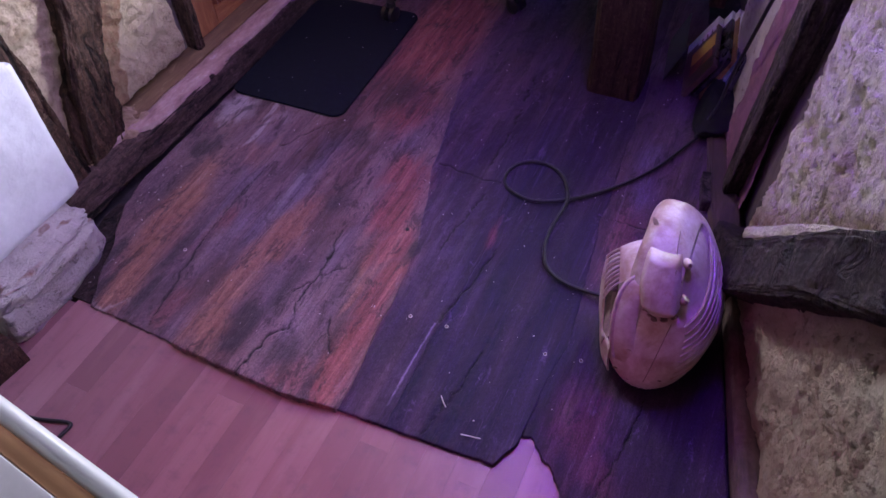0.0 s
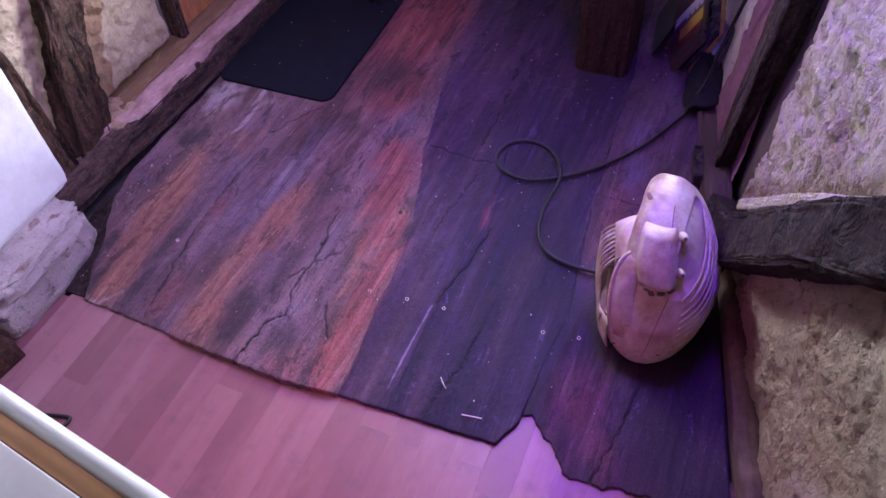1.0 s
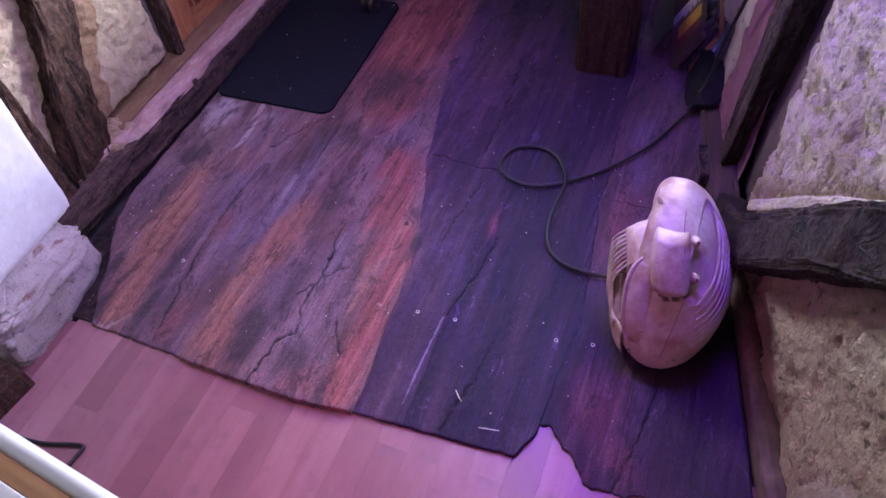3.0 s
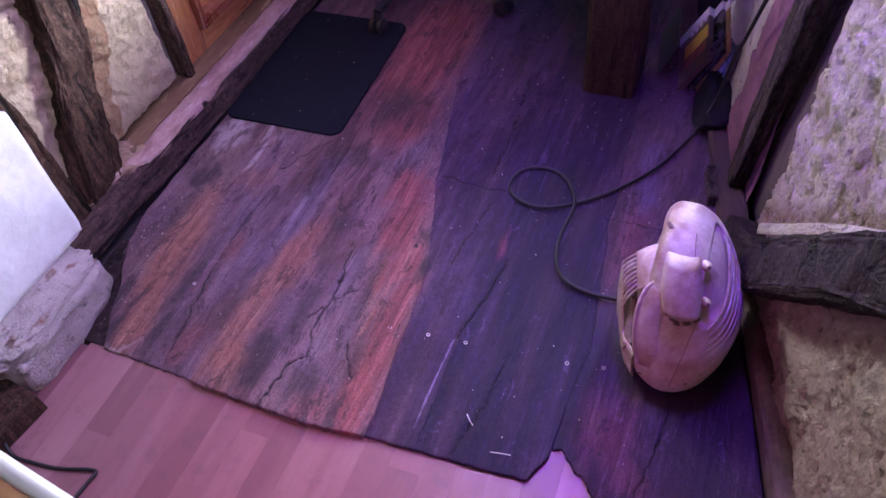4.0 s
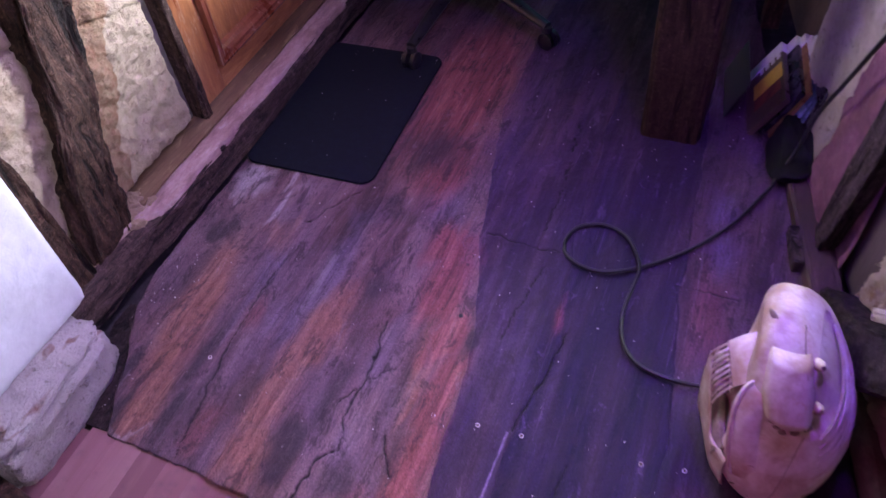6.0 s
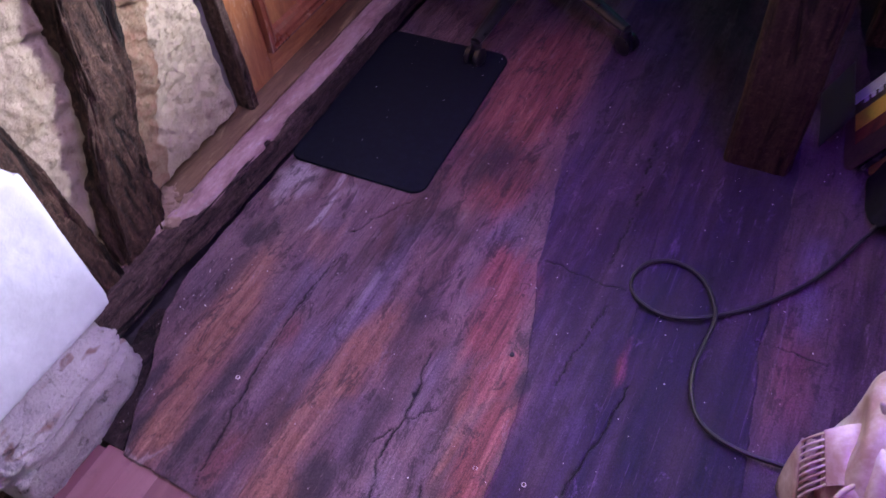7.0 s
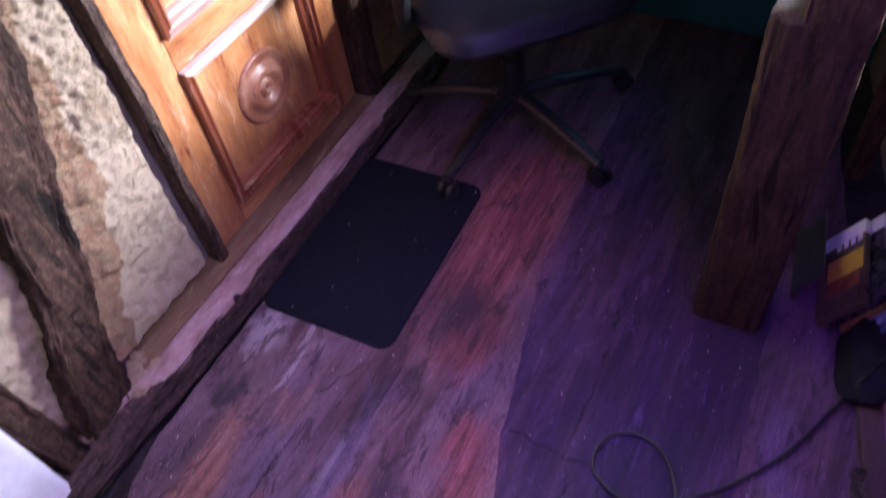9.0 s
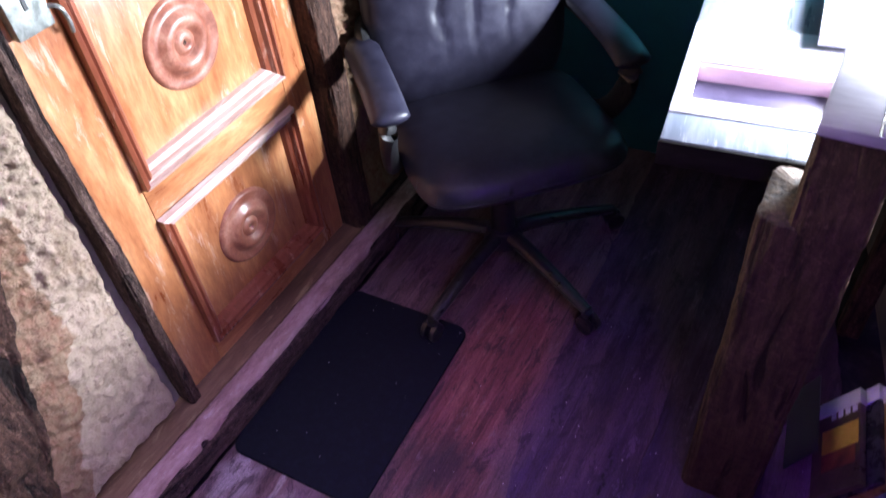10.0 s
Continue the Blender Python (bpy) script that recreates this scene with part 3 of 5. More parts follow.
def pink_plaster():
    """The plaster beyond the stud, ragged at its edge, with pink light put into its colour."""
    ys, zs = np.linspace(1.70, 2.02, 90), np.arange(0.03, 1.4, 0.008)
    Y, Z = np.meshgrid(ys, zs, indexing="ij")
    far = 1.985 - 0.16 * Z + 0.012 * fbm(Y, Z, 12, 4, 84)
    near = 1.80 - 0.05 * Z
    pr = np.where((Y > far) | (Y < near), -0.020, 0.0045) + 0.004 * fbm(Y, Z, 9, 4, 58) + 0.001 * fbm(Y, Z, 50, 3, 85)
    P = np.stack([EAST_X0 + EAST_SLOPE * (Y - EAST_Y0) + 0.03 * Z - EAST_OUT.x * pr, Y - EAST_OUT.y * pr, Z], -1)
    sheet("pink_plaster", P, M_PINK_LIT, wall_east, "smooth plaster, tinted for the pink light on it")


# Pink lamp light, painted into the plaster's colour.
M_PINK_LIT = surface("plaster_in_pink_light", (0.105, 0.038, 0.072), (0.205, 0.080, 0.135), (0.31, 0.160, 0.205), 14, rough=(0.7, 0.9), bump=0.6, dist=0.005, fine=90, spread=(0.32, 0.52, 0.78), wear=(0.26, 0.16, 0.18))
pink_plaster()
M_BASE = surface("reddish_base_timber", (0.022, 0.011, 0.010), (0.058, 0.031, 0.028), (0.115, 0.068, 0.062), 18, (1, 0.22, 1), (0.6, 0.9), 0.6, 0.004, fine=100)
M_FOOT = surface("dusty_plaster_foot", (0.070, 0.044, 0.040), (0.145, 0.098, 0.088), (0.23, 0.17, 0.155), 14, rough=(0.8, 0.95), bump=0.6, dist=0.005, fine=90)
beam("brace", [on_east(1.58, 0.035, 0.005), on_east(1.40, 0.17, 0.016), on_east(1.22, 0.38, 0.018), on_east(1.05, 0.60, 0.012), on_east(0.86, 0.80, 0.0)], 0.105, 0.10, Vector((0.05, 0.75, 0.66)), M_OAK_B, wall_east, "dark curved oak brace", 11, 0.005)
beam("plaster_smear", [on_east(1.44, 0.235, 0.038), on_east(1.30, 0.395, 0.045), on_east(1.17, 0.545, 0.045), on_east(1.02, 0.70, 0.040)], 0.006, 0.022, Vector((0, -0.66, 0.75)), M_DAUB_E, wall_east, "pale plaster smeared along the brace", 61, 0.0015, 0.8)
beam("base_timber", [on_east(2.30, 0.004, 0.014), on_east(1.80, 0.004, 0.012), on_east(1.58, 0.002, 0.008), on_east(1.40, -0.004, -0.004)], 0.070, 0.058, EAST_OUT, M_BASE, wall_east, "reddish-brown base timber", 15, 0.0035)
beam("wall_foot", [on_east(1.42, 0.012, -0.004), on_east(1.20, 0.015, -0.004), on_east(0.95, 0.012, -0.008), on_east(0.62, 0.008, -0.010)], 0.050, 0.085, EAST_OUT, M_FOOT, wall_east, "rounded dusty plaster foot of the wall", 17, 0.002, 0.6)


def west_daub(name, y0, y1, z0, z1, x, seed, bare_fn):
    """A lump of lime plaster between two timbers of the west wall."""
    ys, zs = np.arange(y0, y1 + 0.004, 0.0045), np.arange(z0, z1, 0.0045)
    Y, Z = np.meshgrid(ys, zs, indexing="ij")
    d = 0.009 * fbm(Y, Z, 5, 4, seed) + 0.0065 * fbm(Y, Z, 22, 4, seed + 3) + 0.0030 * fbm(Y, Z, 58, 3, seed + 5)
    block = np.clip((Z - 0.58 + 0.30 * (Y - 1.545)) / 0.04, 0, 1)
    brick = np.clip(1.5 - np.maximum(np.abs(Y - 1.545) / 0.062, np.abs(Z - 0.545 + 0.30 * (Y - 1.545)) / 0.036), 0, 0.3) / 0.3
    block = block * (1 - brick)
    d += 0.007 * brick * (seed == 6) + 0.016 * block * np.abs(fbm(Y, Z, 34, 3, seed + 8, 0.6)) - 0.010 * np.clip(1 - np.abs(Z - 0.498 + 0.30 * (Y - 1.545) + 0.010 * fbm(Y, Z, 12, 3, seed + 9)) / 0.008, 0, 1)
    edge = np.minimum(np.minimum(Y - y0, y1 - Y), Z - z0)
    d -= 0.03 * np.clip(1 - edge / 0.025, 0, 1) ** 2
    P = np.stack([x + d, Y, Z], -1)
    return sheet(name, P, M_DAUB_W, wall_west, "cream lime plaster", attrs={"bare": bare_fn(Y, Z)})


west_daub("lime_plaster", 1.26, 1.642, 0.115, 1.40, -0.072, 6, lambda Y, Z: np.clip(0.5 - (Y - 1.322 - 0.36 * np.minimum(Z, 0.52) - 0.10 * np.clip(Z - 0.52, 0, 1) + 0.010 * np.sin(Z * 31) + 0.012 * fbm(Y, Z, 22, 3, 88)) / 0.020, 0, 1))
west_daub("lime_plaster", 0.55, 1.30, 0.06, 1.40, -0.058, 26, lambda Y, Z: np.clip(0.9 - (Z - 0.1) / 0.16, 0, 1) * 0.7)
west_daub("lime_plaster", 2.405, 3.15, 0.08, 1.60, -0.060, 36, lambda Y, Z: 0.75 + 0 * Y)
beam("stud", [(-0.056, 1.212, 0.05), (-0.054, 1.254, 0.25), (-0.054, 1.330, 0.50), (-0.058, 1.405, 0.80), (-0.06, 1.475, 1.15), (-0.06, 1.53, 1.5)], 0.118, 0.068, (0, 1, 0), M_OAK, wall_west, "dark leaning oak stud, split along the grain", 7, 0.014)
beam("brace", [(-0.062, 1.112, 0.06), (-0.062, 1.090, 0.30), (-0.062, 1.076, 0.47), (-0.062, 1.06, 0.80), (-0.062, 1.05, 1.3)], 0.064, 0.09, (0, 1, 0), M_OAK, wall_west, "dark oak timber", 19, 0.010)
beam("jamb", [(-0.088, 1.671, 0.09), (-0.088, 1.670, 0.5), (-0.088, 1.669, 1.0), (-0.088, 1.667, 2.05)], 0.024, 0.070, (0, 1, 0), M_JAMB, wall_west, "dusty dark door jamb", 23, 0.005)
beam("jamb", [(-0.070, 2.372, 0.09), (-0.070, 2.375, 0.5), (-0.070, 2.378, 1.0), (-0.070, 2.38, 2.05)], 0.070, 0.085, (0, 1, 0), M_OAK, wall_west, "dark rough door jamb", 29, 0.006)
beam("sill_beam", [(-0.040, 0.98, 0.045), (-0.031, 1.4, 0.042), (-0.026, 1.9, 0.044), (-0.026, 2.5, 0.046), (-0.025, 3.14, 0.045)], 0.112, 0.086, (1, 0, 0), M_OAK_Y, wall_west, "dark worn oak sill beam", 33, 0.006)


def sill_board():
    """The dusty board on top of the sill beam, its front edge chipped. Its rose tint stands in for pink light."""
    ys = np.arange(1.235, 2.75, 0.010)
    n = len(ys)
    us = np.array([0.0, 0.0, 0.15, 0.35, 0.55, 0.75, 0.92, 1.0, 1.0])
    P = np.zeros((n, len(us), 3))
    front = 0.022 - 0.056 * np.clip((1.38 - ys) / 0.13, 0, 1) + 0.0045 * fbm(ys, ys * 0, 9, 4, 51) - 0.014 * np.clip(1 - np.abs(ys - 1.60) / 0.015, 0, 1)
    for j, u in enumerate(us):
        P[:, j, 0] = -0.024 + (front + 0.024) * u
        P[:, j, 1] = ys
        P[:, j, 2] = 0.105 - 0.010 * u + 0.003 * fbm(ys, ys * 0 + u, 12, 3, 55)
    P[:, 0, 2] -= 0.02
    P[:, -1, 2] -= 0.018
    P[:, -1, 0] += 0.004
    return sheet("sill_board", P, M_SILL, wall_west, "dusty sill board, rose tint for the pink light on it")


sill_board()
def mortar(y, z, x, ry, rz, seed):
    """A crumbly lump of mortar packed against the foot of the stud."""
    ph, th = np.meshgrid(np.linspace(-math.pi / 2, math.pi / 2, 40), np.linspace(0, 2 * math.pi, 64, endpoint=False), indexing="ij")
    X, Y, Z = np.cos(ph) * np.cos(th), np.cos(ph) * np.sin(th), np.sin(ph)
    n = 1 + 0.20 * (fbm(X + 3, Y, 2.0, 4, seed) + fbm(Y, Z + 4, 2.0, 4, seed + 1))
    return sheet("mortar_lump", np.stack([x + X * n * 0.045, y + Y * n * ry, z + Z * n * rz], -1), M_DAUB_W, wall_west, "crumbly mortar at the foot of the stud", attrs={"bare": 0.35 + 0 * X}, wrap=True)


mortar(1.300, 0.090, -0.046, 0.036, 0.016, 41)
mortar(1.350, 0.098, -0.060, 0.040, 0.018, 47)
mortar(1.165, 0.075, -0.060, 0.036, 0.018, 53)
part("threshold", solid((-0.105, 1.34, 0.085), (-0.0245, 2.36, 0.111), 0.006), M_THRESH, wall_west, "brown varnished threshold strip")


# ---------------------------------------------------------------- floors
ORANGE = [(0.182, 1.31, 0.045, 0.077, 0.59), (0.192, 1.19, 0.05, 0.099, 0.84), (0.212, 1.06, 0.05, 0.099, 0.76), (0.24, 0.93, 0.048, 0.088, 0.84), (0.512, 1.31, 0.037, 0.055, 0.67), (0.505, 1.22, 0.05, 0.066, 0.84), (0.47, 1.12, 0.035, 0.066, 0.67), (0.478, 1.01, 0.04, 0.077, 0.76), (0.508, 0.9, 0.062, 0.066, 0.84), (0.735, 1.22, 0.01, 0.055, 0.84), (0.757, 1.15, 0.01, 0.044, 0.76), (0.808, 1.0, 0.009, 0.066, 0.76), (0.26, 1.44, 0.05, 0.055, 0.42)]
RED = [(0.686, 1.53, 0.045, 0.06, 1.0), (0.722, 1.42, 0.045, 0.09, 1.0), (0.768, 1.30, 0.036, 0.08, 0.95), (0.805, 1.16, 0.030, 0.09, 0.9), (0.822, 1.04, 0.030, 0.08, 0.9), (0.825, 0.92, 0.038, 0.07, 0.9), (0.735, 0.88, 0.05, 0.05, 0.5), (0.50, 2.12, 0.12, 0.28, 1.0), (0.56, 1.80, 0.07, 0.12, 0.8), (0.34, 1.20, 0.02, 0.06, 0.4), (0.978, 1.40, 0.012, 0.05, 0.7), (1.330, 1.02, 0.06, 0.09, 0.42), (1.27, 1.50, 0.05, 0.13, 0.40), (1.40, 0.92, 0.05, 0.05, 0.4), (0.38, 0.93, 0.03, 0.05, 0.4)]
# Spots beside the mat, near y 1.6, paint the window's sheen.
PALE_AND_SHEEN = [(0.10, 1.585, 0.045, 0.045, 0.9), (0.192, 1.62, 0.008, 0.05, 1.0), (0.215, 1.53, 0.007, 0.06, 0.9), (0.24, 1.60, 0.04, 0.03, 0.35), (0.43, 1.36, 0.015, 0.10, 0.4), (0.842, 1.40, 0.006, 0.18, 0.22), (1.240, 1.62, 0.003, 0.25, 0.3), (0.23, 0.862, 0.05, 0.012, 0.5)]
# (1.13, 2.00) paints shade by the post, (1.50, 1.05) the housing's shadow.
STAIN_AND_SHADE = [(0.115, 1.408, 0.040, 0.035, 1.0), (0.280, 1.07, 0.020, 0.10, 0.8), (0.306, 0.92, 0.020, 0.08, 0.9), (0.345, 1.00, 0.016, 0.12, 0.5), (0.563, 0.945, 0.035, 0.06, 0.8), (0.700, 0.905, 0.05, 0.045, 0.6), (0.60, 1.05, 0.030, 0.07, 0.5), (0.57, 1.36, 0.035, 0.06, 0.7), (0.58, 1.25, 0.020, 0.05, 0.5), (0.52, 1.83, 0.09, 0.09, 0.8), (0.13, 1.26, 0.03, 0.10, 0.5), (0.150, 0.98, 0.014, 0.06, 1.0), (0.190, 0.885, 0.017, 0.04, 1.0), (0.42, 1.05, 0.02, 0.10, 0.5), (0.50, 1.60, 0.09, 0.03, 0.6), (1.10, 1.47, 0.07, 0.22, 0.55), (1.13, 2.00, 0.10, 0.16, 0.5), (0.83, 1.30, 0.015, 0.04, 0.9), (1.50, 1.05, 0.09, 0.22, 0.7)]
BLUE = [(0.452, 1.38, 0.026, 0.12, 1.0), (0.435, 1.24, 0.024, 0.10, 0.9), (0.38, 1.14, 0.030, 0.12, 0.5), (0.30, 1.24, 0.014, 0.12, 0.6), (0.62, 1.66, 0.05, 0.09, 0.8), (0.66, 1.22, 0.03, 0.10, 0.5), (0.45, 1.56, 0.05, 0.05, 0.6), (0.30, 1.36, 0.03, 0.05, 0.5), (1.262, 1.83, 0.03, 0.05, 0.8), (1.274, 1.71, 0.03, 0.05, 0.8), (0.68, 1.00, 0.03, 0.06, 0.5)]
CRACKS = [[(0.628, 0.83), (0.638, 0.943), (0.672, 0.98), (0.647, 1.046), (0.651, 1.138), (0.629, 1.29)],
          [(0.651, 1.138), (0.675, 1.165), (0.696, 1.182)], [(0.741, 1.035), (0.76, 1.00), (0.783, 0.958)],
          [(0.366, 0.86), (0.325, 1.104), (0.313, 1.27), (0.326, 1.433)], [(0.855, 2.05), (0.861, 1.988), (0.880, 1.787), (0.877, 1.65)],
          [(0.907, 1.541), (0.893, 1.43), (0.879, 1.325)], [(1.009, 1.38), (0.991, 1.246), (0.971, 1.132)],
          [(1.090, 1.10), (1.080, 0.99), (1.052, 0.87)], [(0.753, 1.600), (0.85, 1.592), (0.93, 1.594)], [(0.31, 1.50), (0.33, 1.53), (0.37, 1.60), (0.40, 1.64)],
          [(1.196, 1.578), (1.27, 1.585), (1.33, 1.577)], [(1.40, 0.86), (1.43, 1.0), (1.44, 1.12)], [(0.643, 1.112), (0.621, 1.077)]]

SCRATCHES = [[(0.962, 0.900), (0.961, 1.03), (0.964, 1.124)], [(0.964, 1.42), (0.951, 1.562), (0.959, 1.724)], [(0.845, 1.24), (0.832, 1.36)], [(0.940, 1.70), (0.955, 1.80), (0.957, 1.976)]]


def blot(X, Y, spots, seed):
    """Soft stains, some of them painted sheen or shade, drawn out along the grain."""
    v = np.zeros(X.shape)
    wx = 0.013 * fbm(X, Y * 0.4, 8, 3, seed) + 0.003 * fbm(X, Y * 0.3, 45, 3, seed + 3)
    wy = 0.045 * fbm(X * 1.6, Y * 0.7, 12, 4, seed + 5, 0.5)
    for cx, cy, rx, ry, k in spots:
        r = ((X + wx - cx) / rx) ** 2 + ((Y + wy - cy) / (ry * 1.15)) ** 2
        v = np.maximum(v, k * np.exp(-0.75 * r ** 1.3))
    return v


floor = thing("floor", "wide old uneven floorboards with cracks and stains", "floor", kind="structure")


def plank(left, right, near, far, seed, lift=0.0, tone=0.0):
    """One hewn board between two wandering edges, with cracks cut in and a torn near end."""
    near_step = 0.0028 / (far - 0.85)
    split = 1.15 / (far - 0.85)
    ys = np.concatenate([[0, 0.0004, 0.0010], np.arange(0.0018, split, near_step), np.arange(split, 0.999, near_step * 2.5), [1.0]])
    w = abs(np.interp(1.2, *zip(*right)) - np.interp(1.2, *zip(*left)))
    us = np.concatenate([[0, 0, 0.004, 0.010], np.linspace(0.018, 0.982, max(int(w / 0.0029), 12)), [0.990, 0.996, 1, 1]])
    U, V = np.meshgrid(us, ys, indexing="ij")
    guess = 0.85 + V * (far - 0.85)
    ly, lx = zip(*[(q[0], q[1]) for q in left])
    ry, rx = zip(*[(q[0], q[1]) for q in right])
    wob = lambda y, s: 0.005 * fbm(y, y * 0 + 0.37, 8, 6, s, 0.58)
    L, R = np.interp(guess, ly, lx) + wob(guess, int(1000 * left[0][1])) - 0.0005, np.interp(guess, ry, rx) + wob(guess, int(1000 * right[0][1])) + 0.0005
    X = L + (R - L) * U
    ny, nx = [q[1] for q in near], [q[0] for q in near]
    start = np.interp(X, nx, ny) + (0.006 if seed == 6 else 0.0024) * fbm(X, X * 0 + 0.31, 36, 5, seed + 60, 0.65)
    Y = start + V * (far - start)
    L, R = np.interp(Y, ly, lx) + wob(Y, int(1000 * left[0][1])) - 0.0005, np.interp(Y, ry, rx) + wob(Y, int(1000 * right[0][1])) + 0.0005
    X = L + (R - L) * U
    Z = lift * np.exp(-(Y - start) / 0.16) + 0.0034 * fbm(X, Y * 0.4, 6, 3, seed + 7) + 0.0012 * fbm(X, Y * 0.12, 45, 3, seed + 12) + 0.0006 * fbm(X, Y * 0.6, 60, 3, seed + 15)
    edge = np.minimum(X - L, R - X)
    Z -= 0.0016 * np.clip(1 - edge / 0.003, 0, 1) ** 1.5
    Z -= 0.0020 * np.clip(1 - (Y - start) / 0.004, 0, 1) ** 2
    crack = np.zeros(X.shape)
    jx = 0.005 * fbm(X, Y, 30, 4, 77)
    jy = 0.005 * fbm(X, Y, 30, 4, 78)
    for k, line in enumerate(CRACKS):
        dist = seg_dist(X + jx, Y + jy, line)
        width = (0.0020 if k in (0, 4, 6) else 0.0015) * (1 + 0.6 * fbm(X, Y, 16, 2, 79 + k))
        crack = np.maximum(crack, np.clip(1.6 - dist / width, 0, 1))
    Z -= 0.005 * crack
    dirt = np.clip(1 - (Y - start) / 0.004, 0, 1) * 0.25 + np.clip(1 - edge / 0.003, 0, 1) * 0.06
    Z[0, :], Z[-1, :] = -0.031, -0.031
    Z[:, 0] = -0.031
    scratch = np.zeros(X.shape)
    for k, pts in enumerate(SCRATCHES):
        scratch = np.maximum(scratch, (0.70 if k == 0 else 0.13) * np.clip(1.5 - seg_dist(X + 0.3 * jx, Y, pts) / 0.0022, 0, 1))
    attrs = {"orange": blot(X, Y, ORANGE, 1), "red": blot(X, Y, RED, 2), "pale": np.maximum(blot(X, Y, PALE_AND_SHEEN, 3), scratch), "blue": blot(X, Y, BLUE, 6), "stain": np.maximum(blot(X, Y, STAIN_AND_SHADE, 4), np.clip(dirt + 0.3 * fbm(X, Y, 25, 3, 5) * (dirt > 0), 0, 1)), "crack": crack,
             "tone": np.clip(tone + 0.25 * fbm(X, Y * 0.15, 18, 3, seed + 90), 0, 1) * (tone > 0) * (1 - 0.30 * np.clip((Y - 1.6) / 0.5, 0, 1)) * (1 - 0.38 * np.clip((Y - 1.20) / 0.15, 0, 1) * (seed == 6))}
    return sheet("plank", np.stack([X, Y, Z], -1), M_BOARD, floor, attrs=attrs)


S0 = [(0.85, 0.201), (0.937, 0.160), (1.018, 0.125), (1.069, 0.091), (1.148, 0.057), (1.248, 0.033), (3.2, 0.030)]
S1 = [(0.85, 0.313), (1.22, 0.320), (1.48, 0.330), (3.2, 0.350)]
S2 = [(0.85, 0.455), (1.20, 0.452), (1.50, 0.460), (3.2, 0.43)]
S3 = [(0.85, 0.872), (1.18, 0.843), (1.31, 0.826), (1.59, 0.738), (2.02, 0.642), (3.2, 0.60)]
S4 = [(0.85, 0.978), (1.12, 0.975), (1.38, 0.985), (1.62, 0.955), (2.0, 0.930), (3.2, 0.88)]
S5 = [(0.85, 1.232), (1.22, 1.252), (1.56, 1.210), (1.93, 1.188), (2.2, 1.172), (3.2, 1.10)]
S6 = [(0.85, 1.665), (1.6, 1.490), (2.2, 1.335), (3.2, 1.12)]
plank(S0, S1, [(0.1, 0.848), (0.4, 0.846)], 3.15, 1)
plank(S1, S2, [(0.3, 0.847), (0.46, 0.842)], 3.15, 2)
plank(S2, S3, [(0.44, 0.836), (0.60, 0.832), (0.75, 0.830), (0.88, 0.845)], 3.15, 3, 0.011)
plank(S3, S4, [(0.86, 0.848), (1.0, 0.855)], 3.15, 4, 0.001, 0.70)
plank(S4, S5, [(0.97, 0.855), (1.12, 0.862), (1.21, 0.868), (1.232, 0.930), (1.26, 0.945)], 3.15, 5, 0.001, 0.92)
plank(S5, S6, [(1.22, 0.950), (1.238, 0.951), (1.261, 0.946), (1.30, 0.915), (1.336, 0.886), (1.350, 0.861), (1.407, 0.862), (1.48, 0.874), (1.72, 0.885)], 3.15, 6, -0.001, 0.76)

laminate = thing("laminate_floor", "pinkish wood-look laminate floor in narrow strips", "floor", kind="structure")


def laminate_strips():
    """Narrow laminate strips, staggered, that run up to and just under the old boards."""
    rng = random.Random(5)
    w = 0.0655
    meshes = {}
    for k in range(39):
        x = -0.30 + k * w
        y = -1.19 - rng.uniform(0, 1.2)
        while y < 0.96:
            length = rng.choice((1.30, 1.55, 1.80))
            a, b = max(y, -1.195), min(y + length, 0.96)
            if x + w / 2 < 0.16:
                b = min(b, 0.845)
            y += length
            if b - a < 0.03:
                continue
            key = round(b - a, 2)
            if key not in meshes:
                bm = solid((0.0001, 0, -0.010), (w - 0.0001, key - 0.0002, 0.0), 0.0002, 1)
                mesh = bpy.data.meshes.new("strip")
                bm.to_mesh(mesh)
                bm.free()
                mesh.materials.append(M_LAM)
                meshes[key] = mesh
            ob = new("strip", meshes[key])
            ob.parent = laminate
            ob.location = (x, a, -0.0085)


